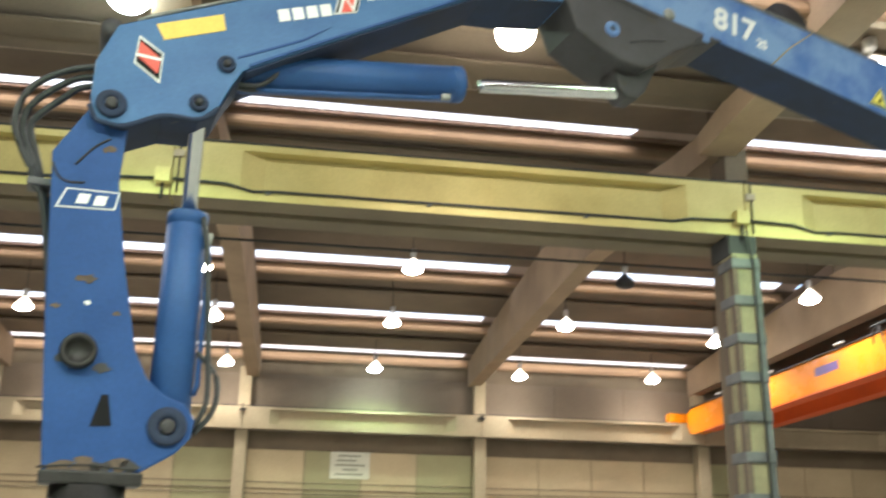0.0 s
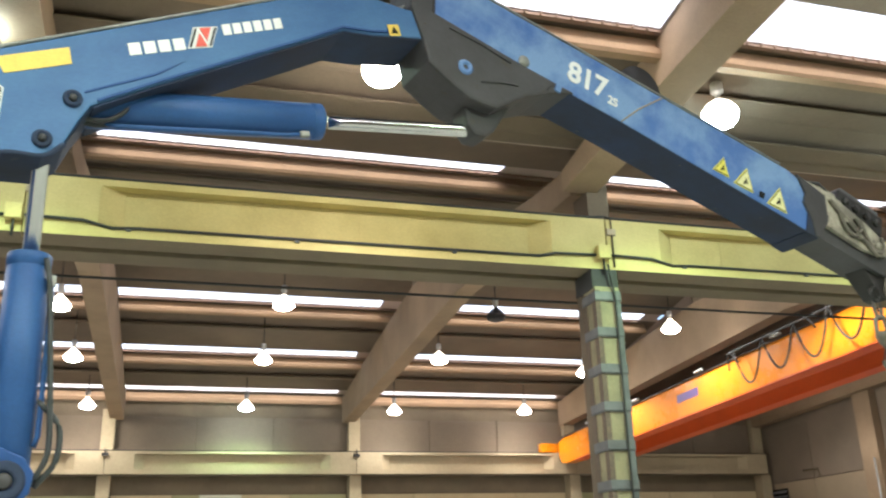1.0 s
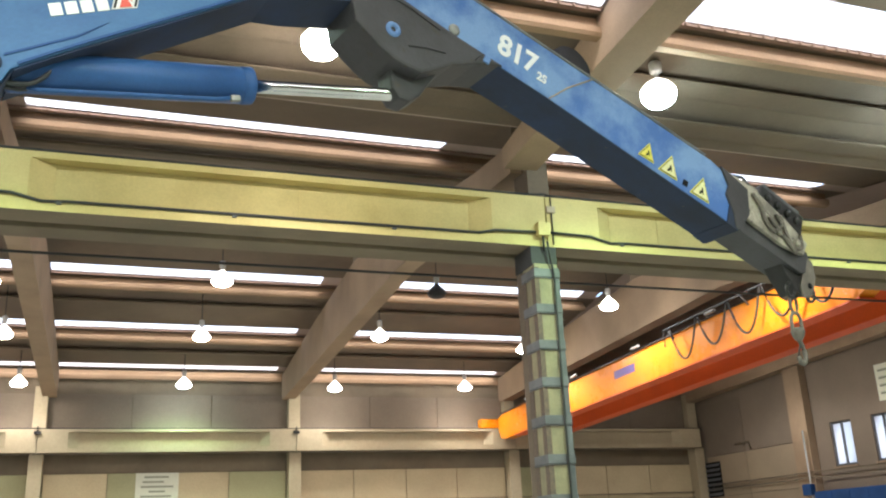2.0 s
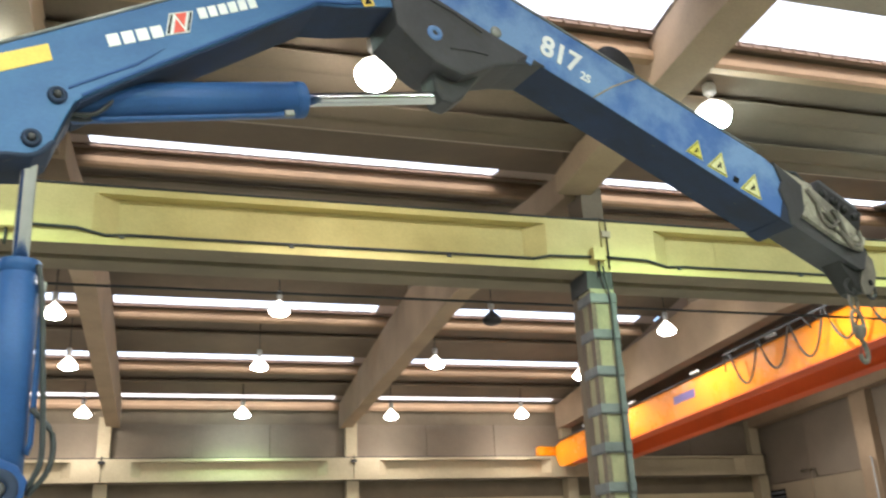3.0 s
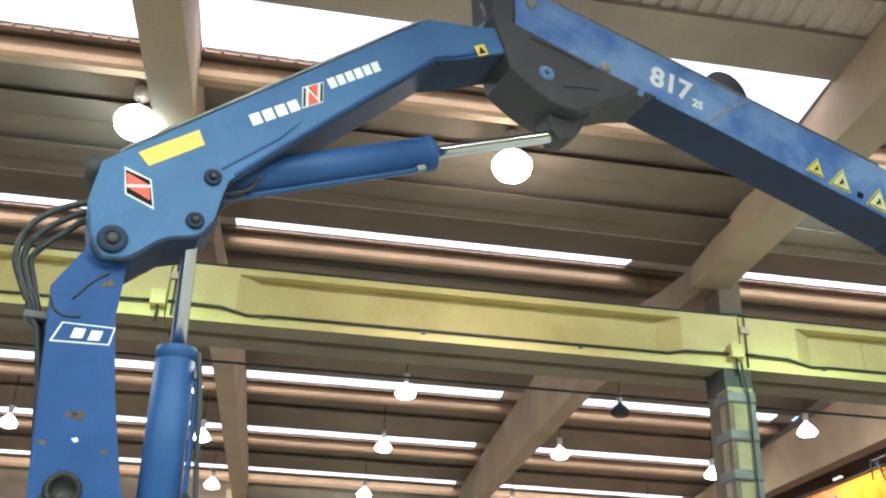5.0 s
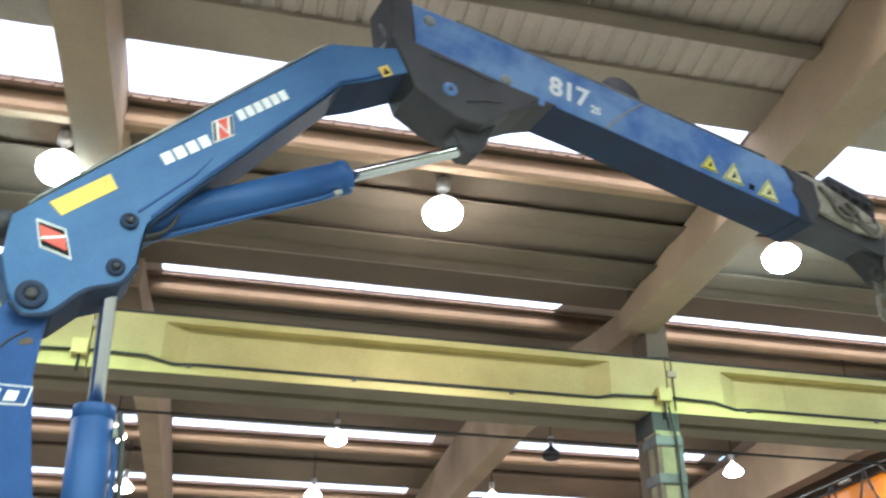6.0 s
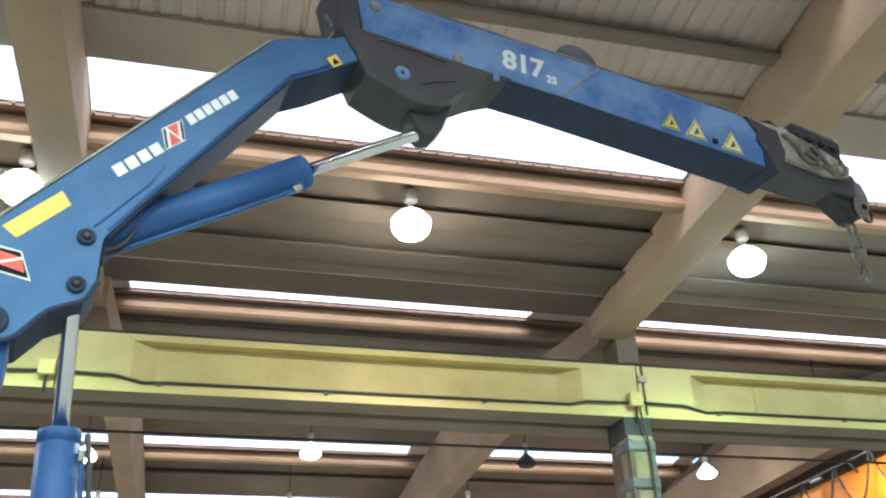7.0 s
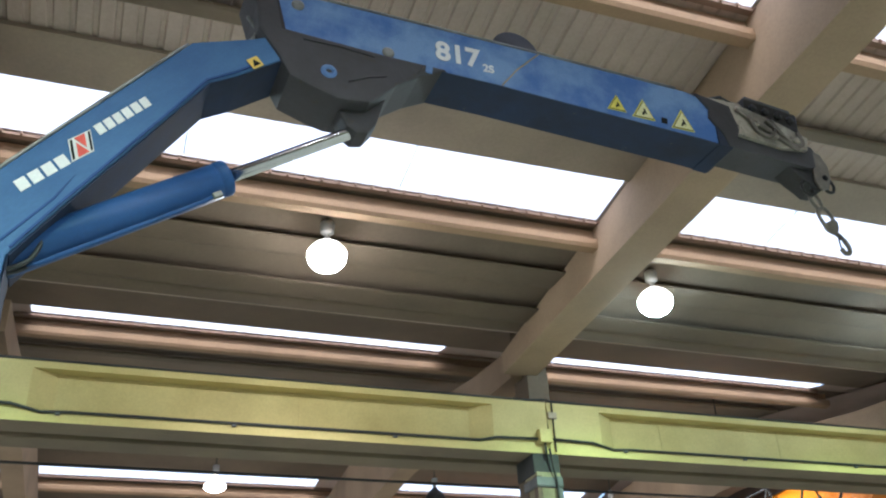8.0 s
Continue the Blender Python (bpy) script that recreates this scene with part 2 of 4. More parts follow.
def tube(bm, points, radius, steps=8):
    """A round tube through points."""
    pts = [Vector(p) for p in points]
    rings = []
    for i, p in enumerate(pts):
        d = (pts[min(i + 1, len(pts) - 1)] - pts[max(i - 1, 0)]).normalized()
        side = d.cross(Vector((0, 0, 1)) if abs(d.z) < 0.9 else Vector((0, 1, 0))).normalized()
        up = d.cross(side)
        rings.append([bm.verts.new(p + radius * (math.cos(2 * math.pi * k / steps) * side + math.sin(2 * math.pi * k / steps) * up)) for k in range(steps)])
    for a, b in zip(rings, rings[1:]):
        for k in range(steps):
            bm.faces.new((a[k], a[(k + 1) % steps], b[(k + 1) % steps], b[k])).smooth = True
    bm.faces.new(rings[0][::-1]), bm.faces.new(rings[-1])


def smooth(points, n=5):
    """A rounder line through points."""
    p = [Vector(q) for q in points]
    p = [p[0] * 2 - p[1]] + p + [p[-1] * 2 - p[-2]]
    out = []
    for a, b, c, d in zip(p, p[1:], p[2:], p[3:]):
        for i in range(n):
            u = i / n
            out.append(0.5 * ((2 * b) + (c - a) * u + (2 * a - 5 * b + 4 * c - d) * u * u + (3 * b - a - 3 * c + d) * u ** 3))
    return out + [p[-2]]


def sag(a, b, drop, n=10):
    return [tuple(Vector(a).lerp(Vector(b), i / n) - Vector((0, 0, drop * (1 - (2 * i / n - 1) ** 2)))) for i in range(n + 1)]


def mesh_of(bm, name, material):
    me = bpy.data.meshes.new(name)
    bm.to_mesh(me)
    bm.free()
    me.materials.append(material)
    return me


def part(name, bm, material, parent=None, label=""):
    ob = new(name, mesh_of(bm, name, material))
    ob.parent = parent
    return tagged(ob, label=label)


def setting(name, bm, material, label, category):
    return tagged(part(name, bm, material), label, category, kind="structure")


def thing(name, place, label, category, group=""):
    ob = new(name)
    ob.matrix_world = place
    return tagged(ob, label, category, group)


def text_mesh(words, size, depth, material, name):
    curve = bpy.data.curves.new(name, "FONT")
    curve.body, curve.size, curve.extrude, curve.offset = words, size, depth, size * 0.03
    tmp = new(name, curve)
    bpy.context.view_layer.update()
    me = bpy.data.meshes.new_from_object(tmp.evaluated_get(bpy.context.evaluated_depsgraph_get()))
    bpy.data.objects.remove(tmp)
    me.materials.clear()
    me.materials.append(material)
    return me


# ---- the hall ----
FRAMES = [-17.9, -9.9, -1.9, 6.08, 14.08, 22.0]       # column lines along the hall
BEAM_X = [-17.8, -9.8, -1.79, 5.79, 13.9, 21.9]       # roof beams, one to a line
Y_NEAR, Y_FAR, Y_BACK = 11.70, 31.80, -8.3            # runway girder, far wall, wall behind
X_LEFT, X_RIGHT = -18.4, 22.3
RIDGE_NEAR, RIDGE_FAR = 1.7, 21.7


def roof_z(y):
    """Underside of the roof sheets: two naves, each with its ridge."""
    if y < 11.95:
        return 7.35 + 0.14 * (11.72 - y) if y > RIDGE_NEAR else 8.75 - 0.14 * (RIDGE_NEAR - y)
    return 7.86 + 0.155 * (y - 11.72) if y < RIDGE_FAR else 7.55 + 0.165 * (31.83 - y)


def beam_z(y):
    """Underside of the roof beams."""
    if y < 11.95:
        return 6.98 + 0.05 * (11.72 - y) if y > RIDGE_NEAR else 7.48 - 0.05 * (RIDGE_NEAR - y)
    return 6.98 + 0.042 * (y - 12.0) if y < 18 else 6.58 + 0.0465 * (31.83 - y)


SMOOTH = [12.1, RIDGE_FAR, Y_FAR]
# skylight bands: from, to across the nave
BANDS = [(-5.2, -4.3), (-1.6, -0.7), (0.9, 1.5), (4.35, 5.22), (7.80, 8.66), (13.65, 14.09), (18.4, 18.9), (20.9, 21.35), (24.22, 24.72), (27.92, 28.36), (31.30, 31.70)]


def build_floor():
    bm = bmesh.new()
    box(bm, X_LEFT - 0.3, X_RIGHT + 0.3, Y_BACK - 0.3, Y_FAR + 0.3, -0.3, 0)
    setting("floor", bm, FLOOR_GREY, "worn grey concrete workshop floor", "floor")
    bm = bmesh.new()
    box(bm, -900, 900, -900, 900, -0.6, -0.31)
    setting("ground", bm, FLOOR_GREY, "flat grey yard around the hall", "ground")


def build_walls():
    # shows mainly below the far rail; coloured dark for the rail's shade
    bm = bmesh.new()
    box(bm, X_LEFT, X_RIGHT, Y_FAR + 0.02, Y_FAR + 0.3, 0, 8.2)
    setting("wall_north", bm, CONCRETE_DARK, "concrete wall darkened for the shade below the far crane rail", "wall")
    bm = bmesh.new()
    box(bm, X_LEFT - 0.3, X_LEFT, Y_BACK, Y_FAR + 0.3, 0, 10)
    setting("wall_west", bm, WALL_UPPER, "plain grey-brown end wall of the hall", "wall")
    # unseen wall, coloured dark so that the chrome rods reflect less
    bm = bmesh.new()
    box(bm, X_LEFT, X_RIGHT, Y_BACK - 0.3, Y_BACK, 0, 8.2)
    setting("wall_south", bm, CONCRETE_DARK, "plain unseen brown long wall, darkened for the reflections in the rods", "wall")
    # the east end wall, with its window openings left open
    bm = bmesh.new()
    x0, x1 = X_RIGHT, X_RIGHT + 0.3
    box(bm, x0, x1, Y_BACK, 12.0, 0, 10)
    box(bm, x0, x1, 12.0, Y_FAR + 0.3, 0, 3.45)
    box(bm, x0, x1, 12.0, Y_FAR + 0.3, 4.85, 10)
    edges = [12.0] + [v for w in WINDOWS for v in w] + [Y_FAR + 0.3]
    for a, b in zip(edges[::2], edges[1::2]):
        box(bm, x0, x1, a, b, 3.45, 4.85)
    setting("wall_east", bm, WALL_UPPER, "buff and brown end wall with small windows", "wall")


WINDOWS = [(18.2, 19.1), (19.98, 20.9), (21.73, 22.65), (23.50, 24.44)]


def build_windows():
    for i, (a, b) in enumerate(WINDOWS):
        w = tagged(new("window_%d" % (i + 1)), "small two-leaf window with pale daylight behind", "window", kind="structure")
        w.matrix_world = pose(X_RIGHT, a, 3.45)
        bm = bmesh.new()
        n = b - a
        for y0, y1, z0, z1 in ((0, 0.06, 0, 1.4), (n - 0.06, n, 0, 1.4), (n / 2 - 0.04, n / 2 + 0.04, 0, 1.4), (0.06, n - 0.06, 0, 0.07), (0.06, n - 0.06, 1.33, 1.4)):
            box(bm, 0.05, 0.13, y0, y1, z0, z1)
        part("window_frame", bm, STEEL_BAND, w)
        for k in (0, 1):
            bm = bmesh.new()
            y0 = 0.06 if k == 0 else n / 2 + 0.04
            y1 = n / 2 - 0.04 if k == 0 else n - 0.06
            box(bm, 0.085, 0.095, y0, y1, 0.07, 1.33)
            part("pane", bm, GLASS_MILK, w)
        bm = bmesh.new()
        box(bm, -0.06, 0.04, -0.04, n + 0.04, -0.05, -0.002)
        part("window_sill", bm, CONCRETE, w)


def sky_gap(y, x):
    """Solid roof to both sides of a beam line, between two skylights of one band."""
    return (0.50, 0.42 if x < 0 else 0.82) if 12 < y < 15 else (0.21 if x < 0 else 0.30, 0.28)


def build_roof():
    bm = bmesh.new()
    ys = sorted({Y_BACK - 0.3, RIDGE_NEAR, 11.30, 11.97, RIDGE_FAR, Y_FAR + 0.3} | {v for b in BANDS for v in b})
    starts = {b[0] for b in BANDS}
    # trapezoid sheets: broad flats with narrow raised grooves
    pitch, high = 0.20, 0.012
    steps = [(i * pitch + dx, dz * high) for i in range(int((X_RIGHT - X_LEFT) / pitch)) for dx, dz in ((0, -1), (0.125, -1), (0.145, 1), (0.18, 1))]
    steps.append((X_RIGHT - X_LEFT, -high))
    n = len(steps) - 1
    for a, b in zip(ys, ys[1:]):
        if a in starts or b - a < 1e-6 or a == 11.30:
            continue
        za, zb = roof_z(a + 1e-4), roof_z(b - 1e-4)
        rows = []
        ribbed = 1.0 if a < 8 else 0.0
        for y, z in ((a, za), (b, zb)):
            rows.append([bm.verts.new((X_LEFT + dx, y, z + dz * ribbed)) for dx, dz in steps])
        top = []
        for y, z in ((a, za), (b, zb)):
            top.append([bm.verts.new((X_LEFT, y, z + 0.08)), bm.verts.new((X_RIGHT, y, z + 0.08))])
        # light put in colour: lit tone near the skylights, shaded tone beyond
        for i in range(n):
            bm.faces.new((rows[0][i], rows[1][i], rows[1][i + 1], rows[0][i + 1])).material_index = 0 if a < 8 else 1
        bm.faces.new((top[0][0], top[0][1], top[1][1], top[1][0]))
    # the solid roof over the beams, between the bands of light
    for x in BEAM_X:
        for a, b in BANDS:
            za, zb = roof_z(a + 1e-4), roof_z(b - 1e-4)
            l, r = sky_gap(a, x)
            q = [bm.verts.new(v) for v in ((x - l, a, za), (x + r, a, za), (x + r, b, zb), (x - l, b, zb))]
            bm.faces.new(q)
    box(bm, X_LEFT, X_RIGHT, 11.30, 11.36, 7.42, 8.12)
    box(bm, X_LEFT, X_RIGHT, 11.37, 12.05, 8.06, 8.12)
    # smooth panels over the last bay, and a flat edge before each near band
    for a, b in zip(SMOOTH, SMOOTH[1:]):
        q = [bm.verts.new(v) for v in ((BEAM_X[4] + 0.3, a, roof_z(a + 1e-4) - 0.05), (X_RIGHT, a, roof_z(a + 1e-4) - 0.05), (X_RIGHT, b, roof_z(b - 1e-4) - 0.05), (BEAM_X[4] + 0.3, b, roof_z(b - 1e-4) - 0.05))]
        bm.faces.new(q)
    roof = setting("ceiling", bm, ROOF_SHEET, "corrugated roof sheets coloured lighter as lit, concrete slabs darker as shaded", "ceiling")
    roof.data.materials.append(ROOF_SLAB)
    # milky sheets in the bands
    for k, (a, b) in enumerate(BANDS):
        for x0, x1 in zip(BEAM_X, BEAM_X[1:]):
            if a > 12 and x0 > 13:
                continue
            x0, x1 = x0 + sky_gap(a, x0)[1] - 0.06, x1 - sky_gap(a, x1)[0] + 0.06
            bm = bmesh.new()
            za, zb = roof_z(a + 1e-4), roof_z(b - 1e-4)
            n = max(2, int((x1 - x0) / 0.1))
            rows = []
            for y, z in ((a, za), (b, zb)):
                rows.append([bm.verts.new((x0 + (x1 - x0) * i / n, y, z + 0.03 + (0.003 if i % 2 else -0.003))) for i in range(n + 1)])
            for i in range(n):
                bm.faces.new((rows[0][i], rows[0][i + 1], rows[1][i + 1], rows[1][i]))
            ob = setting("skylight", bm, GLASS_MILK, "long milky corrugated skylight band in the roof", "skylight")
            ob.visible_shadow = False
            # laps between the plastic sheets of the near bands
            if 3 <= k <= 4:
                bm = bmesh.new()
                for f in (0.27, 0.62):
                    x = x0 + (x1 - x0) * f
                    prism_x(bm, [(a + 0.01, za + 0.012), (b - 0.07, zb + 0.012), (b - 0.07, zb + 0.004), (a + 0.01, za + 0.004)], x - 0.006, x + 0.006)
                setting("sheet_lap", bm, PAPER, "pale lap strips between skylight sheets", "strip")


def purlin_rows():
    rows = []
    for a, b in BANDS:
        rows.append((b + 0.04, 0.32, 0.20))
    for y in (6.4, 2.9, 15.7, 22.5, 26.1, 29.8, -2.9, -6.6):
        rows.append((y, 0.12, 0.22))
    for y in (9.6, 10.5):
        rows.append((y, 0.05, 0.5))
    return rows


def build_purlins():
    for a, b in BANDS[:5]:
        bm = bmesh.new()
        z0, z1 = roof_z(a - 0.64), roof_z(a + 0.01)
        prism_x(bm, [(a - 0.64, z0 - 0.02), (a + 0.01, z1 - 0.02), (a + 0.01, z1 - 0.05), (a - 0.64, z0 - 0.07)], X_LEFT, X_RIGHT)
        setting("edge_board", bm, EDGE_BOARD, "flat brown edge board before a skylight band", "beam")
    # notched edges of the roof sheets beside the skylights
    for a, b in BANDS[3:10]:
        bm = bmesh.new()
        z = roof_z(b) - 0.012
        box(bm, X_LEFT, BEAM_X[4] - 0.3 if a > 12 else X_RIGHT, b - 0.02, b + 0.06, z - 0.03, z)
        x = X_LEFT + 0.1
        while x < BEAM_X[4] - 0.5:
            box(bm, x, x + 0.03, b - 0.052, b - 0.021, z - 0.026, z - 0.002)
            x += 0.2
        setting("sheet_edge", bm, SHEET_EDGE, "rusty notched edge of the roof sheets", "sheet edge")
    for y, deep, wide in purlin_rows():
        z = min(roof_z(y), roof_z(min(y + wide, Y_FAR + 0.25)))
        for x0, x1 in zip(BEAM_X, BEAM_X[1:]):
            if y > 12 and x0 > 13:
                continue
            bm = bmesh.new()
            if y + wide > Y_FAR:
                wide = Y_FAR - y - 0.01
            prism_x(bm, [(y + wide * 0.42, z - 0.03), (y + wide, z - 0.03), (y + wide, z - deep * 0.75), (y + wide * 0.8, z - deep), (y + wide * 0.12, z - deep), (y, z - deep * 0.86), (y, z - deep * 0.60), (y + wide * 0.42, z - deep * 0.44)], *((x0 + 0.002, x1 - 0.002) if y > 12 else (x0 + 0.275, x1 - (0.195 if x1 < 0 else 0.275))))
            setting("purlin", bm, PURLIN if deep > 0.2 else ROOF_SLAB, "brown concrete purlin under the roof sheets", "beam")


def build_roof_beams():
    for x in BEAM_X:
        for name, ys in (("near", (Y_BACK, RIDGE_NEAR, 11.88)), ("far", (12.02, 18.0, RIDGE_FAR, Y_FAR))):
            bm = bmesh.new()
            left, right = (0.19 if x < 0 else 0.27, 0.27) if name == "near" else (0.09, 0.33)
            outline_lo = [(y, beam_z(y)) for y in ys]
            outline_hi = [(y, roof_z(y) - 0.025) for y in ys[::-1]] if name == "near" else [(Y_FAR, 7.45), (26.0, 8.12), (21.7, 8.50), (18.0, 8.25), (15.5, 7.85), (13.5, 7.56), (12.02, 7.44)]
            prism_x(bm, outline_lo + outline_hi, x - left, x + right)
            setting("roof_beam", bm, CONCRETE, "broad brown concrete roof beam rising to the ridge", "beam")
        # stub that carries the ridge of the far nave
        bm = bmesh.new()
        box(bm, x - 0.05, x + 0.29, 21.45, 21.95, 8.40, roof_z(21.45) - 0.03, 0.01)
        setting("ridge_stub", bm, CONCRETE_DARK, "sooty concrete stub between beam and ridge", "post")


def girder(bm, x0, x1, face, back, top, bottom):
    """One span of a runway girder: blocks at both ends, a set-back web with splayed ends between its flanges."""
    deep = 0.19
    f, w = face, face + deep
    zt, zb = top - 0.09, bottom + 0.15
    x2, x3, x4, x5 = x0 + 0.88, x0 + 1.18, x1 - 1.18, x1 - 0.88
    box(bm, x0 + 0.01, x1 - 0.01, w + 0.001, back, bottom, top)
    box(bm, x0 + 0.01, x1 - 0.01, f, w, zt, top)
    box(bm, x0 + 0.01, x1 - 0.01, f, w, bottom, zb)
    for a, b, s in ((x0 + 0.01, x2, x3), (x1 - 0.01, x5, x4)):
        vs = [(a, f), (b, f), (s, w), (a, w)]
        lo = [bm.verts.new((x, y, zb)) for x, y in vs]
        hi = [bm.verts.new((x, y, zt)) for x, y in vs]
        for i in range(4):
            bm.faces.new((lo[i], lo[(i + 1) % 4], hi[(i + 1) % 4], hi[i]))
    bmesh.ops.recalc_face_normals(bm, faces=bm.faces[:])
    # downward faces at the bottom take the second, darker material
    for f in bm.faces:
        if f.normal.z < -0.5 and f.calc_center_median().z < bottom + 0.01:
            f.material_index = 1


def build_runways():
    for x0, x1 in zip(FRAMES, FRAMES[1:]):
        bm = bmesh.new()
        girder(bm, x0, x1, Y_NEAR, 12.15, 6.49, 5.70)
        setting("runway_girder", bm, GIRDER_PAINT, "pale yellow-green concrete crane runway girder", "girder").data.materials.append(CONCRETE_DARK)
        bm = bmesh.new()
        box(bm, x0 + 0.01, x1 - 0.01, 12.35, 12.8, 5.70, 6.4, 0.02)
        setting("rear_girder", bm, CONCRETE_DARK, "dark concrete girder behind the painted runway", "girder")
        bm = bmesh.new()
        girder(bm, x0, x1, 31.10, Y_FAR - 0.01, 5.52, 4.80)
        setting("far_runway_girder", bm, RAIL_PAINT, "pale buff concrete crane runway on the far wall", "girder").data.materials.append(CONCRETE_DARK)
    bm = bmesh.new()
    for y, z in ((11.9, 6.49), (12.58, 6.40), (31.45, 5.52)):
        box(bm, X_LEFT, X_RIGHT - 0.02, y - 0.04, y + 0.04, z + 0.002, z + 0.07)
    setting("crane_rail", bm, STEEL_DARK, "dark steel crane rails on the girders", "rail")


def build_columns():
    for x in FRAMES:
        bm = bmesh.new()
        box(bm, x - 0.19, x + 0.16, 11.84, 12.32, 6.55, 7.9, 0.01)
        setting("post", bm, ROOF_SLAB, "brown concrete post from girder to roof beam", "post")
    for x in (FRAMES[1], FRAMES[3], FRAMES[5]):
        c = tagged(new("near_column"), "concrete column strapped with blue-grey steel bands", "column", kind="structure")
        c.matrix_world = pose(x - 0.09, 11.66, 0)
        bm = bmesh.new()
        box(bm, -0.19, 0.19, 0, 0.40, 0, 5.42, 0.012)
        part("shaft", bm, CLADDING, c)
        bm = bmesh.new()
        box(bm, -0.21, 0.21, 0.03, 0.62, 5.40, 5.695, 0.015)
        part("capital", bm, BLACK_CONCRETE, c, "near-black capital")
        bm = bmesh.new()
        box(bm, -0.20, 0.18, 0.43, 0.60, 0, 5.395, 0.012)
        part("rear_shaft", bm, ROOF_SLAB, c, "dark brown concrete rear shaft")
        for sx in (-1, 1):
            for y in (-0.012, 0.30):
                bm = bmesh.new()
                x0, x1 = sorted((sx * 0.20, sx * 0.125))
                box(bm, x0, x1, y, y + 0.12, 0.02, 5.36, 0.003)
                part("steel_angle", bm, RUST if sx < 0 else STEEL_BAND, c)
        for k in range(10):
            bm = bmesh.new()
            z = 0.48 + 0.532 * k
            box(bm, -0.208, 0.208, -0.022, 0.425, z - 0.072, z + 0.072, 0.004)
            band = part("batten_band", bm, STEEL_BAND, c)
            bm = bmesh.new()
            box(bm, -0.209, 0.209, -0.026, 0.426, z - 0.060, z - 0.051)
            part("strap", bm, STEEL_DARK, band)
        bm = bmesh.new()
        tube(bm, [(0.09, -0.045, 0.1), (0.085, -0.045, 3.1), (0.10, -0.045, 5.25), (0.07, -0.05, 5.45), (0.03, -0.05, 5.75)], 0.017)
        part("conduit", bm, CABLE, c)
    for x in FRAMES:
        bm = bmesh.new()
        box(bm, x - 0.20, x + 0.20, 31.30, Y_FAR + 0.01, 0, 4.79, 0.01)
        box(bm, x - 0.20, x + 0.20, 31.50, Y_FAR + 0.01, 5.60, 6.9, 0.01)
        setting("far_column", bm, RAIL_PAINT, "buff concrete column against the far wall", "column")


def build_far_wall_panels():
    k = 0
    for x0, x1 in zip(FRAMES, FRAMES[1:]):
        w = (x1 - x0 - 0.44) / 4
        for i in range(4):
            a = x0 + 0.22 + i * w
            bm = bmesh.new()
            box(bm, a + 0.012, a + w - 0.012, Y_FAR - 0.06, Y_FAR + 0.018, 3.16, 4.20, 0.008)
            box(bm, a + 0.012, a + w - 0.012, Y_FAR - 0.05, Y_FAR + 0.018, 0.02, 3.14, 0.008)
            k += 1
            olive = (x0 < 0 and i in (1, 3)) or (k % 7 == 3)
            setting("wall_panel", bm, WALL_OLIVE if olive else WALL_PANEL, "olive wall panel" if olive else "buff concrete wall panel", "wall panel")
    for x0, x1 in zip(FRAMES, FRAMES[1:]):
        w = (x1 - x0 - 0.42) / 3
        for i in range(3):
            a = x0 + 0.21 + i * w
            bm = bmesh.new()
            box(bm, a + 0.01, a + w - 0.01, Y_FAR - 0.03, Y_FAR + 0.019, 5.56, 6.72, 0.006)
            setting("upper_panel", bm, WALL_UPPER, "grey-brown concrete panel above the far rail", "wall panel")
        b = thing("rail_bracket", pose(x0, 31.10, 5.40), "small dark bracket on the far runway girder", "bracket", "brackets on the far rail")
        bm = bmesh.new()
        box(bm, -0.10, 0.10, -0.07, -0.002, -0.04, 0.05, 0.01)
        part("plate", bm, STEEL_DARK, b)
        bm = bmesh.new()
        tube(bm, [(0.0, -0.04, 0.05), (0.0, -0.04, 0.20)], 0.02, 6)
        part("stem", bm, STEEL_DARK, b)
    bm = bmesh.new()
    for z in (3.15, 2.95, 2.8):
        tube(bm, [(X_LEFT, 31.66, z), (X_RIGHT, 31.66, z)], 0.02, 6)
    setting("wall_pipe", bm, CONCRETE_DARK, "thin dark service pipes along the far wall", "pipe")


def build_gable_infill():
    bm = bmesh.new()
    prism(bm, [(12.9, 6.75), (31.7, 6.75), (31.7, 7.45), (21.7, 9.1), (12.9, 7.85)], 0, 0.12)
    bm.transform(Matrix(((0, 1, 0, 16.3), (1, 0, 0, 0), (0, 0, 1, 0), (0, 0, 0, 1))))
    bmesh.ops.recalc_face_normals(bm, faces=bm.faces[:])
    setting("gable_infill", bm, WALL_UPPER, "smooth grey-brown infill panel under the roof of the end bay", "wall panel")


def build_notice():
    n = thing("notice_board", pose(1.72, Y_FAR - 0.07, 3.76), "pale notice sheet with faded print on the far wall", "sign")
    bm = bmesh.new()
    box(bm, -0.66, 0.66, -0.02, 0.0, -0.44, 0.44, 0.004)
    part("sheet", bm, PAPER, n)
    for i, (a, b) in enumerate(((-0.4, 0.35), (-0.45, 0.2), (-0.5, 0.5), (-0.25, 0.25), (-0.5, 0.45))):
        bm = bmesh.new()
        box(bm, a, b, -0.026, -0.0205, 0.28 - i * 0.15, 0.34 - i * 0.15)
        part("print_bar", bm, INK, n)


